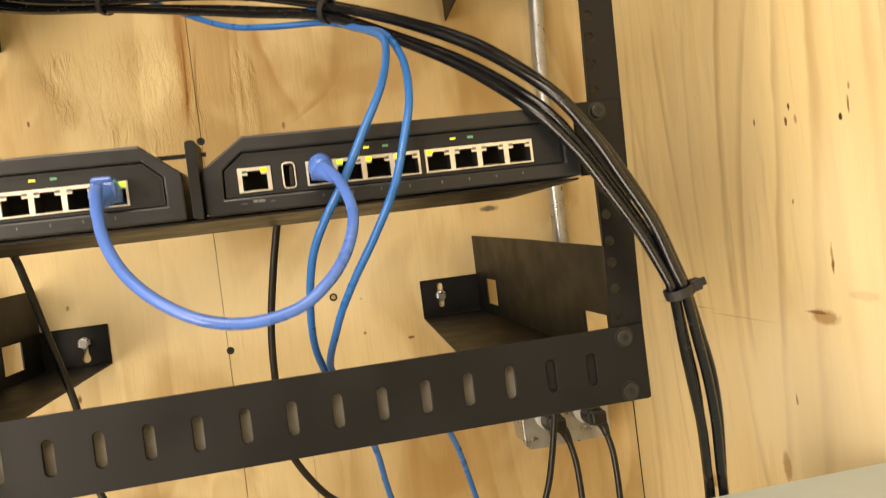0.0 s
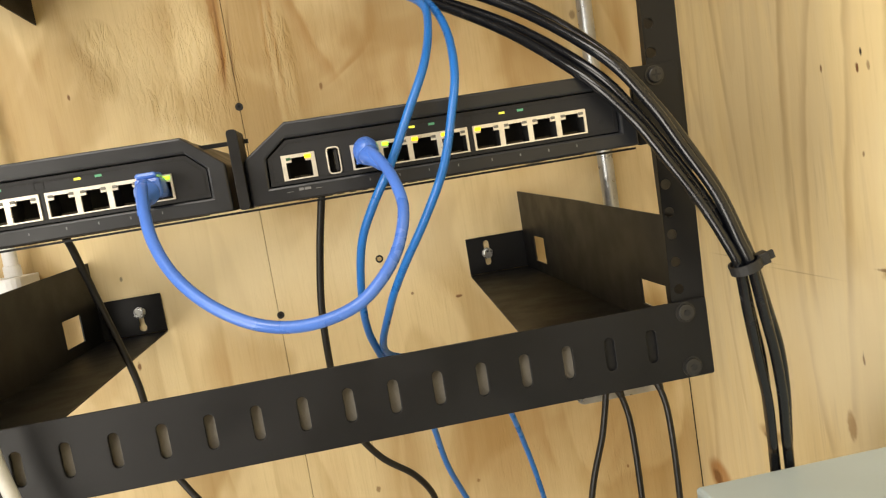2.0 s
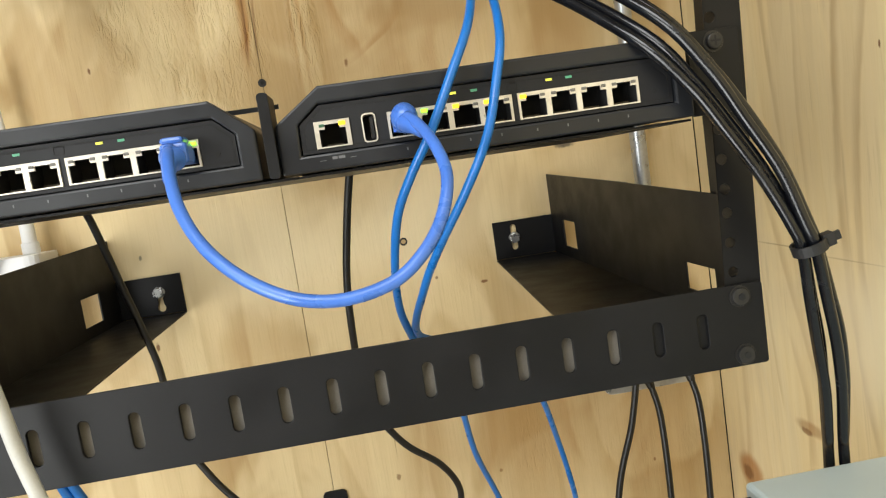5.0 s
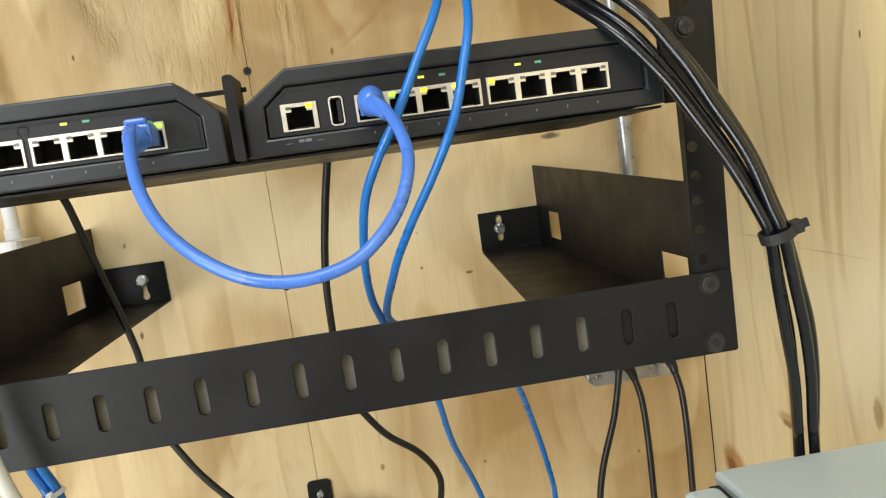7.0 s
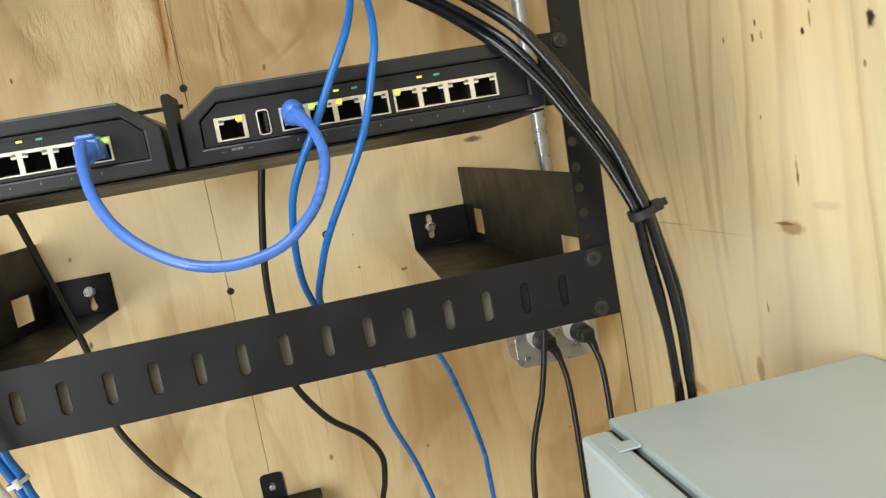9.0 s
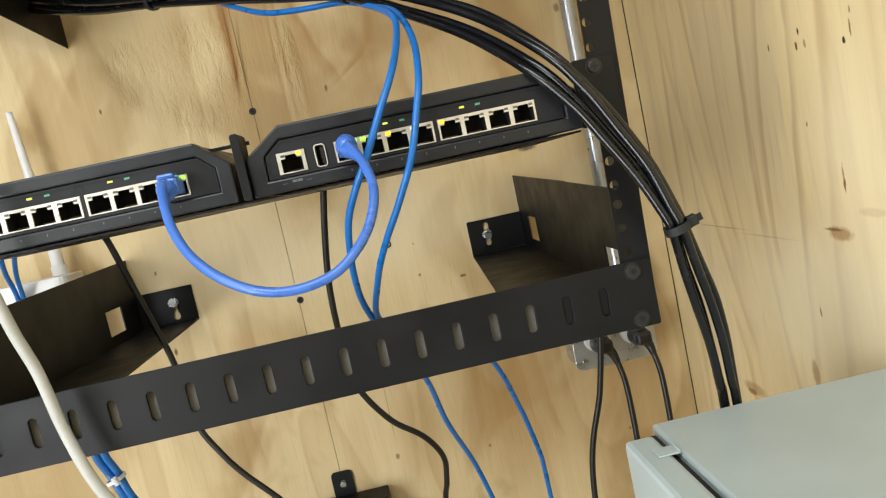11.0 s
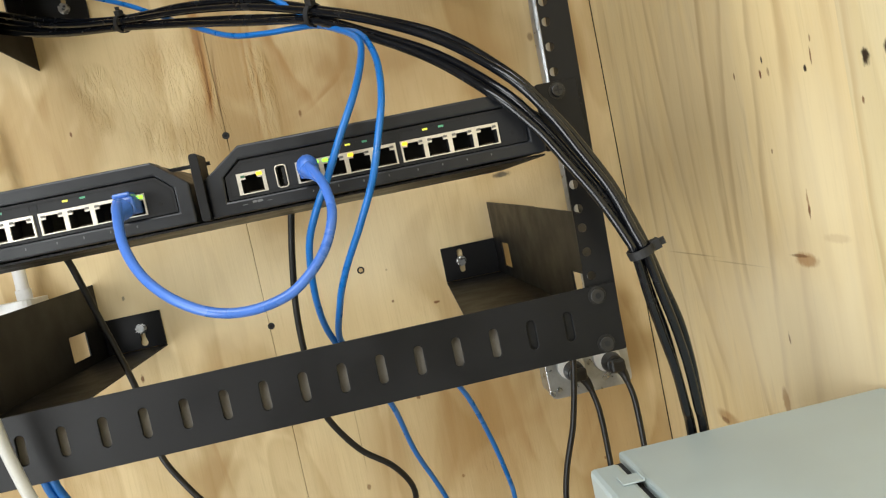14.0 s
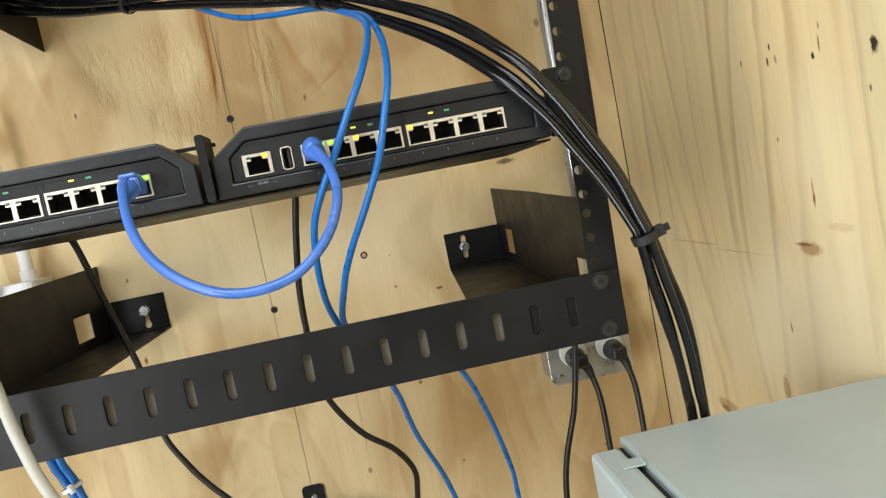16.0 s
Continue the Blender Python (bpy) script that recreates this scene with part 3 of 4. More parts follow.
def network_switch(dx, lights, label):
    """A half-width desktop router-switch; dx moves it along the rack. lights: jack number -> (left, right) lamp."""
    sw = thing("network_switch", (0.112 + dx, 0.08, 1.464), label, "network switch", "switches in the rack")
    shape = [(x + dx, z) for x, z in ((0.0080, 1.4640), (0.2180, 1.4640), (0.2180, 1.4885), (0.1980, 1.5048), (0.0310, 1.5048), (0.0080, 1.4885))]
    inner = [(x + dx, z) for x, z in ((0.0185, 1.4722), (0.2085, 1.4722), (0.2085, 1.4875), (0.1988, 1.4963), (0.0298, 1.4963), (0.0190, 1.4875))]
    part("case", plate(shrink(shape, 0.0007), [], 0.0127, 0.165), PLASTIC, sw, bevel=0.001)
    part("front_bezel", plate(shape, [inner], -0.0045, 0.0125), PLASTIC, sw, bevel=0.0012)
    groups = ((0.0262, 1, 0.0178), (0.0622, 4, 0.0632), (0.1279, 4, 0.0628))
    z0, z1 = 1.4745, 1.4880
    cut = [rect(g + dx, g + w + dx, z0, z1) for g, _, w in groups] + [round_rect(0.0494 + dx, 0.0569 + dx, 1.4743, 1.4889, 0.0022)]
    tray = shrink(inner, 0.0006)
    face = part("front_panel", plate(tray, cut, -0.0026, -0.0010), PANEL, sw)
    groove = shrink(inner, 0.0022)
    part("groove", plate(groove, [shrink(groove, 0.0007)], -0.00285, -0.0027), CAVITY, face)
    jack = 0
    for g, count, w in groups:
        pitch = w / count
        mouths = [jack_hole(g + dx + pitch * (i + 0.5), z0) for i in range(count)]
        sh = part("port_shield", plate(rect(g + dx + 0.0002, g + w + dx - 0.0002, z0 + 0.0002, z1 - 0.0002), mouths, -0.0034, -0.0022), SHIELD, sw, "tinned metal port surround")
        for i in range(count):
            cx = g + dx + pitch * (i + 0.5)
            cav = plate(rect(cx - 0.0074, cx + 0.0074, z0 + 0.0004, z1 - 0.0004), [rect(cx - 0.0067, cx + 0.0067, z0 + 0.0007, z1 - 0.0014)], -0.0020, 0.0105)
            box(cx - 0.0074, cx + 0.0074, 0.0106, 0.0120, z0 + 0.0004, z1 - 0.0004, cav)
            part("socket", cav, CAVITY, sh)
            pins = bmesh.new()
            for k in range(8):
                box(cx - 0.0040 + k * 0.00108, cx - 0.0036 + k * 0.00108, 0.0030, 0.0090, z0 + 0.0016, z0 + 0.0022, pins)
            part("contacts", pins, CONTACT, sh)
            for lamp_side, mat in zip((-1, 1), lights.get(jack, (LED_OFF, LED_OFF))):
                lit = mat in (LED_AMBER, LED_GREEN)
                half = 0.0017 if lit else 0.0013
                part("status_led", box(cx + lamp_side * 0.0050 - half, cx + lamp_side * 0.0050 + half, -0.0040 if lit else -0.0037, -0.0030, z0 + 0.0104, z0 + (0.0124 if lit else 0.0119)), mat, sh, bevel=0.0003)
            jack += 1
    usb = part("usb_port", plate(round_rect(0.0496 + dx, 0.0567 + dx, 1.4745, 1.4887, 0.002), [round_rect(0.0503 + dx, 0.0560 + dx, 1.4752, 1.4880, 0.0014)], -0.0034, 0.0060), SHIELD, sw, "metal usb socket")
    part("cavity", box(0.0500 + dx, 0.0563 + dx, 0.0062, 0.0070, 1.4749, 1.4883), CAVITY, usb)
    part("tongue", box(0.0537 + dx, 0.0553 + dx, -0.0020, 0.0061, 1.4762, 1.4870), CAVITY, usb)
    for k in range(4):
        part("contact", box(0.0534 + dx, 0.0536 + dx, -0.0016, 0.0050, 1.4774 + k * 0.0024, 1.4786 + k * 0.0024), CONTACT, usb)
    for lx, mat in ((0.0962, LED_YELLOW), (0.1068, LED_TEAL), (0.1450, LED_YELLOW), (0.1552, LED_TEAL)):
        part("link_led", box(lx - 0.0016 + dx, lx + 0.0016 + dx, -0.00295, -0.0027, 1.4918, 1.4930), mat, sw)
    part("logo_mark", plate(round_rect(0.1235 + dx, 0.1287 + dx, 1.4895, 1.4937, 0.001), [round_rect(0.1240 + dx, 0.1282 + dx, 1.4900, 1.4932, 0.0007)], -0.00285, -0.0027), CAVITY, sw)
    part("reset_hole", disc(0.1985 + dx, -0.0027, 1.4795, 0.0013, 0.0004), CAVITY, sw)
    ticks = bmesh.new()
    for g, count, w in groups[1:]:
        for i in range(count):
            cx = g + dx + w / count * (i + 0.5)
            box(cx - 0.0003, cx + 0.0003, -0.00465, -0.00455, 1.4681, 1.4695, ticks)
    part("port_marks", ticks, PRINT, sw)
    marks = bmesh.new()
    for a, b in ((0.0268, 0.0300), (0.0330, 0.0355), (0.0360, 0.0392), (0.0418, 0.0448)):
        box(a + dx, b + dx, -0.00465, -0.00455, 1.4688 if 0.031 < a < 0.04 else 1.4686, 1.4702 if 0.031 < a < 0.04 else 1.4689, marks)
    part("label_marks", marks, PRINT, sw)
    vents = bmesh.new()
    for k in range(24):
        box(0.03 + k * 0.007 + dx, 0.0335 + k * 0.007 + dx, 0.02, 0.05, 1.4637, 1.4641, vents)
    part("underside_vents", vents, CAVITY, sw)
    return sw


network_switch(0.0, {0: (LED_GREEN_OFF, LED_AMBER), 1: (LED_OFF, LED_GREEN), 2: (LED_GREEN, LED_OFF), 3: (LED_AMBER, LED_OFF), 4: (LED_AMBER, LED_OFF), 5: (LED_AMBER, LED_OFF)},
               "charcoal plastic switch with amber and green port lights lit")
network_switch(-0.2195, {8: (LED_OFF, LED_GREEN)}, "charcoal plastic switch with one patch cord plugged in")

bracket = thing("switch_joining_bracket", (0.0038, 0, 1.4635), "dark metal bracket joining two switches side by side in the rack", "bracket")
part("centre_post", plate(round_rect(0.0022, 0.0076, 1.4635, 1.5045, 0.0018, 3), [], -0.0085, 0.012), COAT, bracket, bevel=0.0008)
part("tie_bar", box(-0.024, 0.0095, 0.0125, 0.0140, 1.4985, 1.5008), COAT, bracket)
part("under_tray", box(-0.2145, 0.2180, 0.0015, 0.155, 1.4618, 1.4630), COAT, bracket)
for s in (1, -1):
    x0, x1 = sorted((s * 0.2187, s * 0.2462))
    ear = part("rack_ear", plate(round_rect(x0, x1, 1.4635, 1.5062, 0.0015, 2), [], -0.0016, 0.0018), COAT, bracket, bevel=0.0004)
    sc = part("ear_screw", disc(s * RX, -0.0030, ZS, 0.0043, 0.0026, r2=0.0043), BLACK_STEEL, ear, "black cross-head rack screw", bevel=0.0009)
    part("washer", disc(s * RX, -0.0019, ZS, 0.0054, 0.0006), BLACK_STEEL, ear)
    cross = box(s * RX - 0.0026, s * RX + 0.0026, -0.00445, -0.0042, ZS - 0.0005, ZS + 0.0005)
    box(s * RX - 0.0005, s * RX + 0.0005, -0.00447, -0.0042, ZS - 0.0026, ZS + 0.0026, cross)
    part("drive_cross", cross, CAVITY, ear)

# ---- cables ----
BUNDLE = [(-0.330, 0.39, 1.765), (-0.227, 0.345, 1.721), (-0.161, 0.30, 1.692), (-0.088, 0.246, 1.669), (-0.021, 0.20, 1.651), (0.038, 0.15, 1.629), (0.090, 0.10, 1.603), (0.1288, 0.065, 1.5775), (0.1683, 0.028, 1.5462), (0.1983, -0.008, 1.5096),
          (0.2173, -0.0165, 1.4822), (0.231, -0.0215, 1.457), (0.2435, -0.0255, 1.431), (0.253, -0.028, 1.405), (0.257, -0.028, 1.392), (0.2635, -0.0225, 1.365), (0.2715, -0.014, 1.338), (0.279, -0.004, 1.309), (0.285, 0.008, 1.278), (0.289, 0.015, 1.25), (0.29, 0.02, 1.12), (0.288, 0.022, 0.95)]
SPREAD = [0.010, 0.009, 0.0065, 0.0042, 0.0085, 0.0085, 0.0045, 0.0068, 0.0088, 0.0085, 0.0074, 0.0068, 0.0060, 0.0047, 0.0043, 0.0056, 0.0066, 0.0064, 0.0056, 0.0052, 0.006, 0.006]
STRANDS = ((-1.0, 0.25), (-0.42, -0.85), (0.42, 0.85), (1.0, -0.25))


def bundle_cable(i, a, b):
    """One strand: the common line, set off by its own place in the bundle and wandering."""
    rnd = random.Random(40 + i)
    pts = []
    for k, (p, w) in enumerate(zip(BUNDLE, SPREAD)):
        p = Vector(p)
        go = (Vector(BUNDLE[min(len(BUNDLE) - 1, k + 1)]) - Vector(BUNDLE[max(0, k - 1)])).normalized()
        u = go.cross(Vector((0, 1, 0.15))).normalized()
        v = go.cross(u)
        swap = math.sin(0.5 * k + 2 * i) * 0.10
        pts.append(p + w * (a + swap + rnd.uniform(-0.07, 0.07)) * u + (0.0034 * b + rnd.uniform(-0.0004, 0.0004)) * v)
    t = thing("network_cable", pts[-1], "black round network cable tied into a bundle crossing the rack", "cable", "bundled black cables")
    part("jacket", tube(pts, 0.0029, 14, 8), BLACK_CABLE, t, smooth=True)


for i, (a, b) in enumerate(STRANDS):
    bundle_cable(i, a, b)


def cable_tie(p, go, out, r, mat, label, head=1.0, wide=0.0024):
    """A strap ring round a bundle that runs along go, with its square head on the side out and a cut tail."""
    p, go, out = Vector(p), Vector(go).normalized(), Vector(out)
    out = (out - go * out.dot(go)).normalized()
    m = Matrix((out, go.cross(out), go)).transposed().to_4x4()
    m.translation = p
    t = thing("cable_tie", p, label, "cable tie", "cable ties")
    strap = plate(circle(0, 0, r + 0.0012, 24), [circle(0, 0, r, 24)], -wide, wide, "z")
    strap.transform(m)
    part("strap", strap, mat, t)
    h = box(r - 0.0005, r + 0.0050 * head, -0.0030 * head, 0.0030 * head, -0.0033, 0.0033)
    h.transform(m)
    part("head", h, mat, t, bevel=0.0005)
    tail = box(r + 0.0050 * head, r + 0.0085 * head, -0.0008, 0.0008, -0.0022, 0.0022)
    tail.transform(m)
    part("tail", tail, mat, t)


BLACK_TIE = simple("black_tie_nylon", (0.010, 0.010, 0.011), 0.55)
cable_tie((0.257, -0.028, 1.392), (0.010, 0.001, -0.034), (1, -0.15, 0.3), 0.0073, BLACK_TIE, "black nylon cable tie round the black cables", 1.0, 0.0026)
cable_tie((0.090, 0.10, 1.603), (0.05, -0.045, -0.026), (-0.3, -0.3, 1), 0.0076, BLACK_TIE, "black nylon cable tie round black and blue cables", 0.9, 0.0022)
cable_tie((-0.088, 0.246, 1.669), (0.07, -0.05, -0.02), (-0.2, -0.3, 1), 0.0074, BLACK_TIE, "black nylon cable tie round the black cables", 0.9, 0.0022)


def loose_cable(points, r, mat, label, category="cable", group="", name="network_cable"):
    t = thing(name, points[-1], label, category, group)
    part("jacket", tube(points, r, 12, 10), mat, t, smooth=True)
    return t


loose_cable([(-0.17, 0.30, 1.735), (-0.117, 0.27, 1.706), (-0.081, 0.25, 1.686), (-0.054, 0.235, 1.668), (-0.016, 0.20, 1.640), (0.018, 0.16, 1.616), (0.049, 0.136, 1.606), (0.087, 0.110, 1.598), (0.106, 0.078, 1.583),
             (0.117, 0.04, 1.565), (0.1165, 0.02, 1.549), (0.108, -0.006, 1.524), (0.094, -0.017, 1.498), (0.081, -0.019, 1.474), (0.069, -0.012, 1.455), (0.060, 0.0, 1.436), (0.055, 0.02, 1.409), (0.054, 0.04, 1.384),
             (0.058, 0.055, 1.364), (0.068, 0.08, 1.335), (0.085, 0.12, 1.294), (0.095, 0.16, 1.238), (0.115, 0.20, 1.169), (0.13, 0.22, 1.08), (0.13, 0.23, 0.95)], 0.0023, BLUE, "bright blue network cable hanging before the switch ports", "cable", "blue cables")
loose_cable([(-0.11, 0.27, 1.74), (-0.024, 0.20, 1.680), (0.025, 0.15, 1.653), (0.058, 0.125, 1.630), (0.086, 0.108, 1.604), (0.104, 0.086, 1.586), (0.1195, 0.05, 1.570), (0.1255, 0.02, 1.546), (0.123, -0.006, 1.518), (0.116, -0.017, 1.494),
             (0.107, -0.021, 1.468), (0.094, -0.012, 1.443), (0.079, 0.005, 1.417), (0.069, 0.025, 1.394), (0.062, 0.055, 1.364), (0.080, 0.075, 1.35), (0.113, 0.09, 1.335), (0.144, 0.14, 1.289), (0.163, 0.18, 1.231), (0.175, 0.20, 1.177),
             (0.178, 0.21, 1.149), (0.18, 0.22, 1.05), (0.175, 0.22, 0.95)], 0.0023, BLUE, "bright blue network cable looping down behind the slotted panel", "cable", "blue cables")

# patch cord between the switches
patch = thing("patch_cord", (0.03, -0.05, 1.41), "periwinkle blue patch cord with moulded boots joining the two switches", "patch cord")
part("jacket", tube([(-0.0385, -0.019, 1.484), (-0.037, -0.0317, 1.4768), (-0.0312, -0.0501, 1.4577), (-0.0207, -0.0645, 1.4402), (-0.0053, -0.0762, 1.4261), (0.0133, -0.0837, 1.4161), (0.0324, -0.085, 1.4125), (0.0519, -0.083, 1.4156), (0.0653, -0.079, 1.4241), (0.0758, -0.0703, 1.4366), (0.0816, -0.0599, 1.4526), (0.0801, -0.0458, 1.4664), (0.0758, -0.0321, 1.4767), (0.0715, -0.02, 1.483)], 0.0027, 14, 10), PERI, patch, smooth=True)


def rounded(x, y, z, rx, ry, rz):
    """A smooth egg-shaped lump."""
    bm = bmesh.new()
    bmesh.ops.create_uvsphere(bm, u_segments=24, v_segments=14, radius=1, matrix=Matrix.LocRotScale((x, y, z), None, (rx, ry, rz)))
    return bm


def boot(cx, cz, line, label, hooded):
    """A moulded plug boot in the jack that narrows to the cord; hooded: a round hood in place of the square latch guard."""
    part("plug_nose", box(cx - 0.0055, cx + 0.0055, -0.0070, 0.0040, cz - 0.0048, cz + 0.0040), PERI, patch)
    if hooded:
        b = part("boot", rounded(cx + 0.0003, -0.0110, cz + 0.0010, 0.0067, 0.0085, 0.0074), PERI, patch, label, smooth=True)
        part("neck", tube(line, 0.005, 14, 8, radii=(0.0054, 0.0050, 0.0040, 0.0028)), PERI, b, smooth=True)
    else:
        b = part("boot", box(cx - 0.0063, cx + 0.0063, -0.0170, -0.0042, cz - 0.0052, cz + 0.0050), PERI, patch, label, bevel=0.0018)
        part("latch_guard", box(cx - 0.0058, cx + 0.0050, -0.0165, -0.0044, cz + 0.0046, cz + 0.0078), PERI, b, bevel=0.0020)
        part("flared_collar", tube(line, 0.005, 16, 8, radii=(0.0050, 0.0054, 0.0063, 0.0052, 0.0040, 0.0034, 0.0030, 0.0028)), PERI, b, smooth=True)


boot(-0.0378, 1.4815, [(-0.0375, -0.0145, 1.4795), (-0.0380, -0.0205, 1.4790), (-0.0378, -0.0275, 1.4760), (-0.0368, -0.0350, 1.4690)], "moulded snagless boot pointing down", False)
boot(0.0700, 1.4822, [(0.0705, -0.0125, 1.4815), (0.0715, -0.0185, 1.4800), (0.0735, -0.0245, 1.4780), (0.0765, -0.0300, 1.4740)], "moulded round boot pointing out of the port", True)

loose_cable([(-0.169, 0.165, 1.474), (-0.169, 0.20, 1.467), (-0.164, 0.21, 1.437), (-0.159, 0.22, 1.400), (-0.155, 0.23, 1.368), (-0.151, 0.24, 1.332), (-0.151, 0.25, 1.292), (-0.146, 0.25, 1.259), (-0.132, 0.25, 1.230), (-0.116, 0.25, 1.205), (-0.08, 0.25, 1.16), (-0.03, 0.26, 1.08), (-0.02, 0.27, 0.9)],
            0.0030, BLACK_CORD, "black power lead dropping from the back of a switch", "cable", "power leads", "power_cable")
loose_cable([(0.036, 0.165, 1.474), (0.034, 0.172, 1.465), (0.026, 0.18, 1.429), (0.018, 0.19, 1.383), (0.015, 0.20, 1.343), (0.014, 0.22, 1.298), (0.019, 0.23, 1.265), (0.041, 0.24, 1.226), (0.069, 0.25, 1.198), (0.0835, 0.262, 1.168), (0.0815, 0.27, 1.138), (0.073, 0.28, 1.09), (0.06, 0.28, 0.9)],
            0.0030, BLACK_CORD, "black power lead dropping behind the slotted panel", "cable", "power leads", "power_cable")
loose_cable([(-0.155, -0.035, 1.54), (-0.150, -0.032, 1.49), (-0.147, -0.030, 1.462), (-0.142, -0.025, 1.420), (-0.137, -0.020, 1.390), (-0.132, -0.018, 1.350), (-0.122, -0.018, 1.313), (-0.105, -0.01, 1.27), (-0.09, 0.01, 1.2), (-0.085, 0.02, 0.95)],
            0.0036, WHITE_CABLE, "off-white thick cable hanging in front of the slotted panel", "cable", "", "white_cable")
for k in range(2):
    d = 0.006 * k
    loose_cable([(-0.235 + d, 0.03, 1.350), (-0.195 + d, 0.035, 1.349), (-0.168 + d, 0.045, 1.339), (-0.158 + d, 0.055, 1.322), (-0.155 + d, 0.058, 1.307), (-0.151 + d, 0.06, 1.294), (-0.1455 + d * 0.8, 0.06, 1.277), (-0.135 + d, 0.07, 1.23), (-0.12, 0.09, 1.1), (-0.12 + d, 0.1, 0.95)],
                0.0028, BLUE, "blue network cable running down beside another below the panel", "cable", "blue cables")
cable_tie((-0.1475, 0.0598, 1.2905), (0.005, 0, -0.016), (0.4, -1, 0), 0.0060, WHITE_PLASTIC, "white cable tie holding two blue cables", 0.6, 0.0014)
for k, pts in enumerate(([(-0.28, 0.16, 1.50), (-0.300, 0.26, 1.493), (-0.314, 0.30, 1.487), (-0.335, 0.34, 1.451), (-0.340, 0.36, 1.419), (-0.345, 0.37, 1.36)], [(-0.26, 0.16, 1.50), (-0.283, 0.26, 1.494), (-0.297, 0.30, 1.484), (-0.324, 0.34, 1.449), (-0.334, 0.36, 1.418), (-0.337, 0.37, 1.36)])):
    loose_cable(pts, 0.0026, BLUE, "blue network cable running to the white wireless router", "cable", "blue cables")

# ---- white wireless router on the wall ----
router = thing("wireless_router", (-0.40, BACK_Y, 1.40), "white plastic wireless router with stick antennas mounted on the plywood", "router")
part("body", plate(round_rect(-0.515, -0.290, 0.370, BACK_Y - 0.002, 0.012), [], 1.330, 1.434, "z"), WHITE_PLASTIC, router, bevel=0.003)
for ax in (-0.3095, -0.49):
    part("antenna_base", disc(ax, 0.405, 1.440, 0.0085, 0.012, "z"), WHITE_PLASTIC, router, bevel=0.001)
    part("antenna", tube([(ax, 0.405, 1.440), (ax + 0.0003, 0.404, 1.475), (ax - 0.003, 0.402, 1.55), (ax - 0.006, 0.401, 1.628)], 0.006, 14, 8, radii=(0.0072, 0.0070, 0.0052, 0.0038)), WHITE_PLASTIC, router, smooth=True)

# ---- conduit and outlet ----
conduit = thing("steel_conduit", (0.347, 0.41, 1.27), "galvanised steel conduit running down the plywood to the outlet box", "conduit")
part("pipe", tube([(0.352, 0.409, 2.30), (0.352, 0.409, 1.78), (0.351, 0.409, 1.72), (0.3475, 0.411, 1.64), (0.347, 0.411, 1.56), (0.347, 0.411, 1.40), (0.347, 0.411, 1.272)], 0.0088, 20, 6), STEEL, conduit, smooth=True)
part("connector", disc(0.347, 0.411, 1.286, 0.0125, 0.018, "z", 8), STEEL, conduit, bevel=0.001)

OX0, OX1, OZ0, OZ1 = 0.2665, 0.3685, 1.184, 1.285
outlet = thing("outlet_box", (0.3195, BACK_Y, OZ0), "galvanised steel duplex outlet box screwed to the plywood wall", "outlet")
part("back_box", plate(round_rect(OX0, OX1, OZ0, OZ1, 0.008), [], 0.394, BACK_Y - 0.001), STEEL, outlet, bevel=0.002)
OUT = ((0.297, 1.220), (0.342, 1.220))
cover = part("cover", plate(round_rect(OX0 - 0.001, OX1 + 0.001, OZ0 - 0.001, OZ1 + 0.001, 0.009), [circle(u, v, 0.0172, 24) for u, v in OUT], 0.383, 0.3935), STEEL, outlet, bevel=0.003)
for u, v in ((0.2775, 1.194), (0.3585, 1.194), (0.2775, 1.275), (0.3585, 1.275), (0.3195, 1.220), (0.3355, 1.196)):
    part("cover_screw", disc(u, 0.3822, v, 0.0034, 0.002), ZINC, cover, bevel=0.0005)
for u, v in OUT:
    part("receptacle", disc(u, 0.3862, v, 0.0168, 0.014, n=28), IVORY, outlet, "white round receptacle face", bevel=0.0012)


def power_plug(u, v, pts, label):
    """A black moulded mains plug and its cord."""
    t = thing("power_plug", (u, 0.378, v), label, "plug", "plugs in the outlet")
    body = part("plug_body", disc(u, 0.3690, v, 0.0128, 0.019, n=20, r2=0.0108), BLACK_CORD, t, bevel=0.002)
    part("grip", box(u - 0.0085, u + 0.0095, 0.3500, 0.3600, v - 0.0075, v + 0.0075), BLACK_CORD, body, bevel=0.003)
    part("strain_relief", tube(pts[:3], 0.0045, 12, 6, radii=(0.0068, 0.0055, 0.0040)), BLACK_CORD, t, smooth=True)
    part("cord", tube(pts, 0.0035, 12, 8), BLACK_CORD, t, smooth=True)


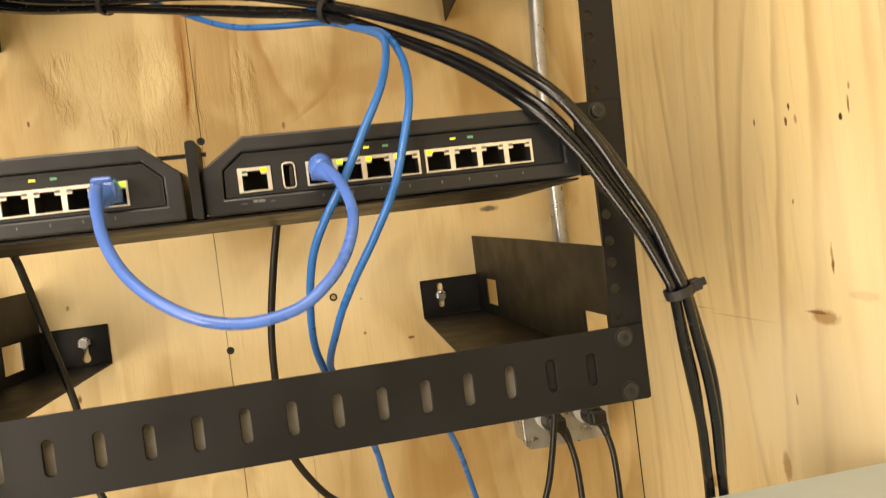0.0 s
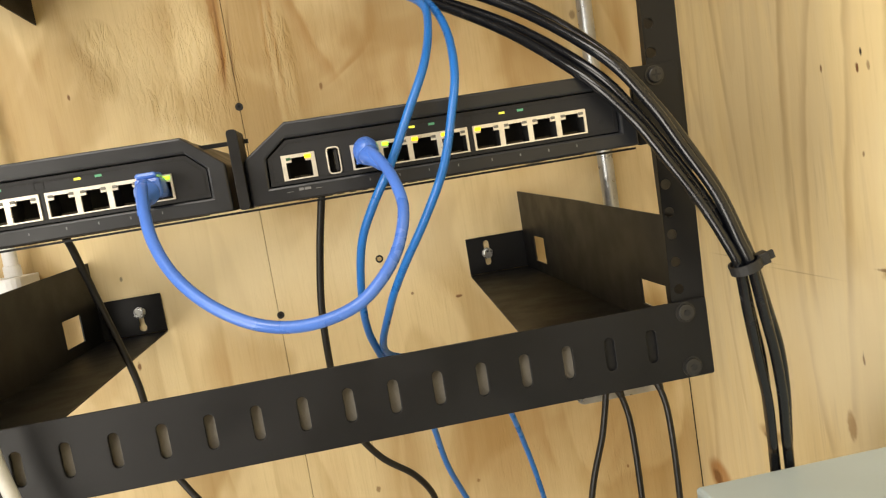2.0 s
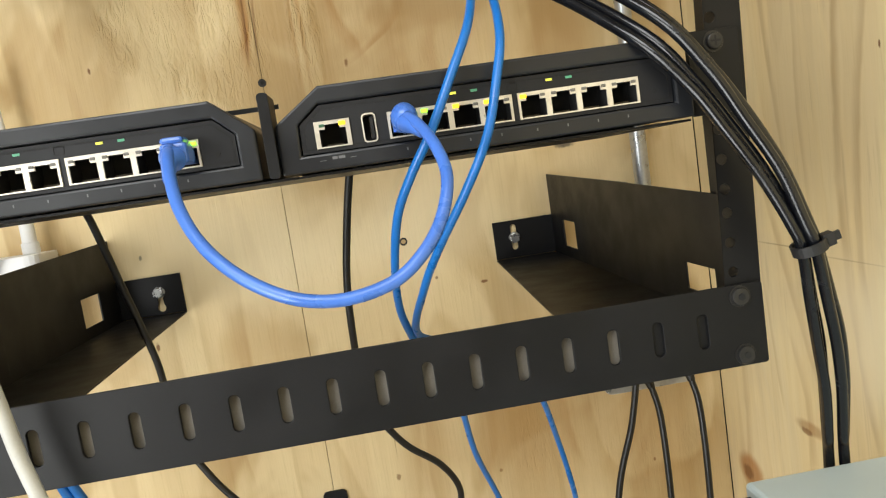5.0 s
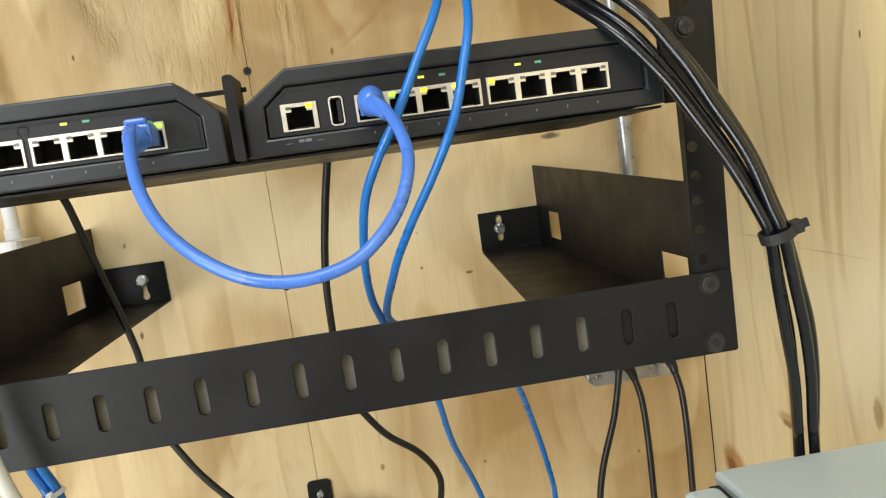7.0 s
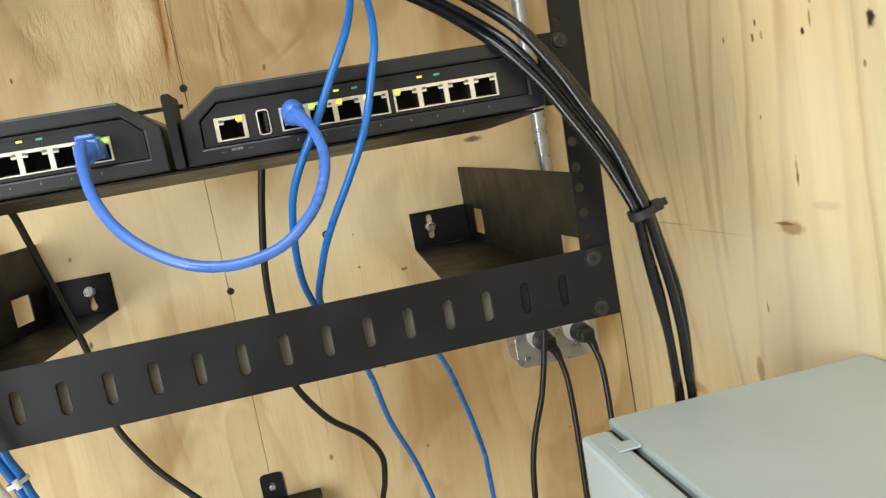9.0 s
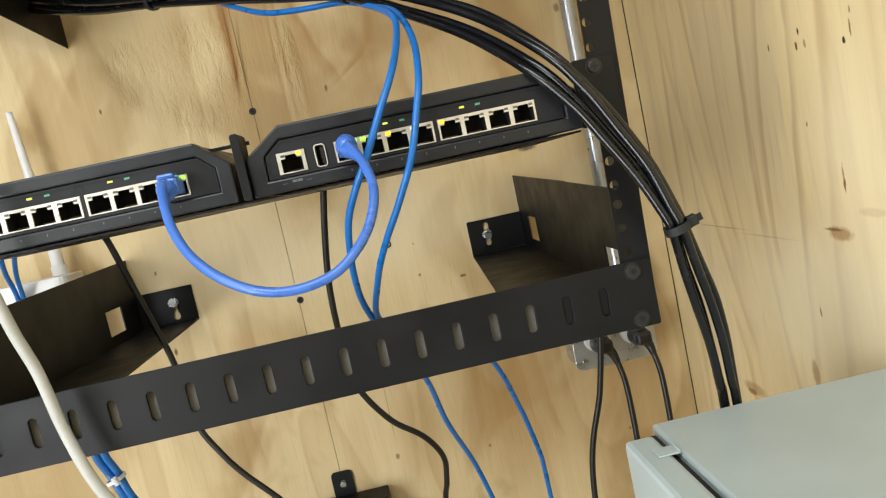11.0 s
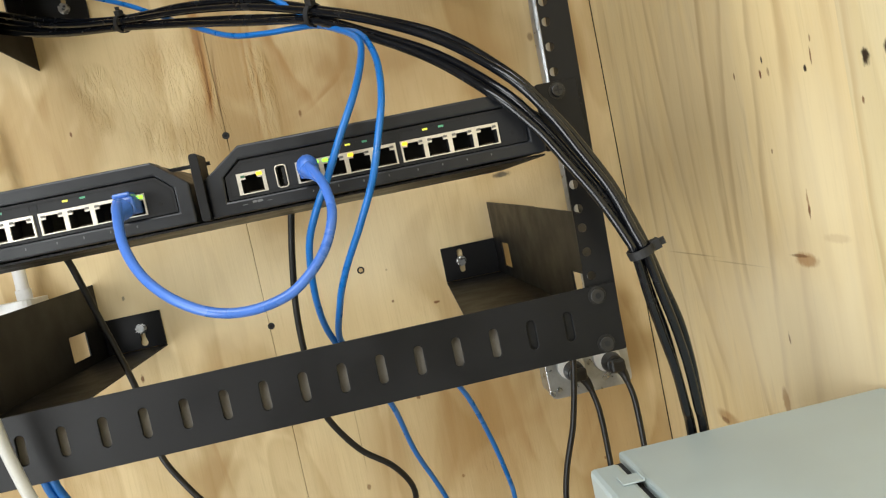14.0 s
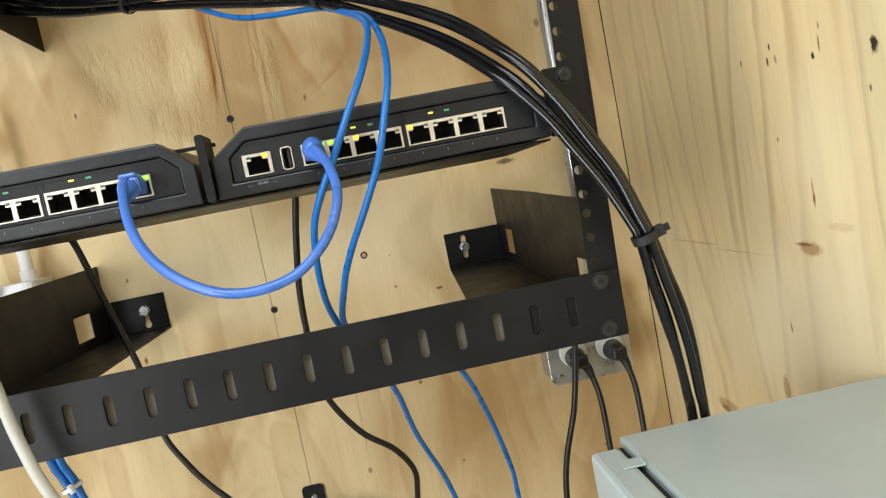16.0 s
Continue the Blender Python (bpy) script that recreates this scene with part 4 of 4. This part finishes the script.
power_plug(0.2975, 1.2150, [(0.3015, 0.362, 1.211), (0.3065, 0.360, 1.203), (0.3093, 0.357, 1.193), (0.3125, 0.350, 1.165), (0.3105, 0.340, 1.111), (0.3075, 0.335, 1.03), (0.3025, 0.33, 0.9)], "black moulded power plug pushed into the outlet")
power_plug(0.3450, 1.2150, [(0.3485, 0.362, 1.211), (0.3525, 0.360, 1.203), (0.3543, 0.357, 1.193), (0.3565, 0.350, 1.170), (0.3540, 0.340, 1.120), (0.3505, 0.335, 1.03), (0.3475, 0.33, 0.9)], "black moulded power plug pushed into the outlet")
loose_cable([(0.3025, 0.325, 1.34), (0.2945, 0.33, 1.29), (0.2905, 0.33, 1.259), (0.2865, 0.33, 1.227), (0.2745, 0.33, 1.170), (0.2485, 0.33, 1.080), (0.2375, 0.33, 0.9)], 0.0035, BLACK_CORD, "black power lead hanging in front of the outlet", "cable", "power leads", "power_cable")

# ---- black tab of the device low on the wall ----
unit = thing("wall_bracket_unit", (-0.045, BACK_Y, 1.0), "small black metal-cased unit screwed to the plywood by a tab", "power unit")
part("case", box(-0.085, 0.005, 0.39, BACK_Y - 0.001, 0.99, 1.082), COAT, unit, bevel=0.002)
part("mounting_tab", plate(round_rect(-0.0635, -0.0365, 1.076, 1.1135, 0.005), [circle(-0.050, 1.099, 0.0035)], 0.4255, 0.4285), COAT, unit, bevel=0.0004)
part("tab_screw", disc(-0.050, 0.4252, 1.0965, 0.0040, 0.002), ZINC, unit, "zinc pan-head screw", bevel=0.0006)

# ---- grey enclosure on the side wall ----
EX0, EY0, EY1, EZ0, EZ1 = 0.2278, -0.60, 0.006, 0.66, 1.26
enclosure = thing("enclosure", (SIDE_X, -0.30, EZ0), "grey painted steel electrical enclosure mounted on the side wall", "enclosure")
part("body", box(EX0, SIDE_X - 0.002, EY0, EY1, EZ0, EZ1), BOX_PAINT, enclosure, bevel=0.0026)
part("seal", box(0.2222, 0.2286, EY0 + 0.006, EY1 - 0.006, EZ0 + 0.006, EZ1 - 0.006), SEAL, enclosure)
door = part("door", box(0.2030, 0.2230, EY0 - 0.009, EY1 - 0.015, EZ0 - 0.004, EZ1 - 0.0005), BOX_PAINT, enclosure, bevel=0.0035)
for hy in (-0.040, -0.56):
    clip = part("clamp", box(0.2132, 0.2272, hy - 0.006, hy + 0.006, EZ1 - 0.0002, EZ1 + 0.0010), BOX_PAINT, door, "bent steel door clamp", bevel=0.0005)
    part("clamp_hook", box(0.2260, 0.2273, hy - 0.006, hy + 0.006, EZ1 + 0.0008, EZ1 + 0.0022), BOX_PAINT, door, bevel=0.0004)
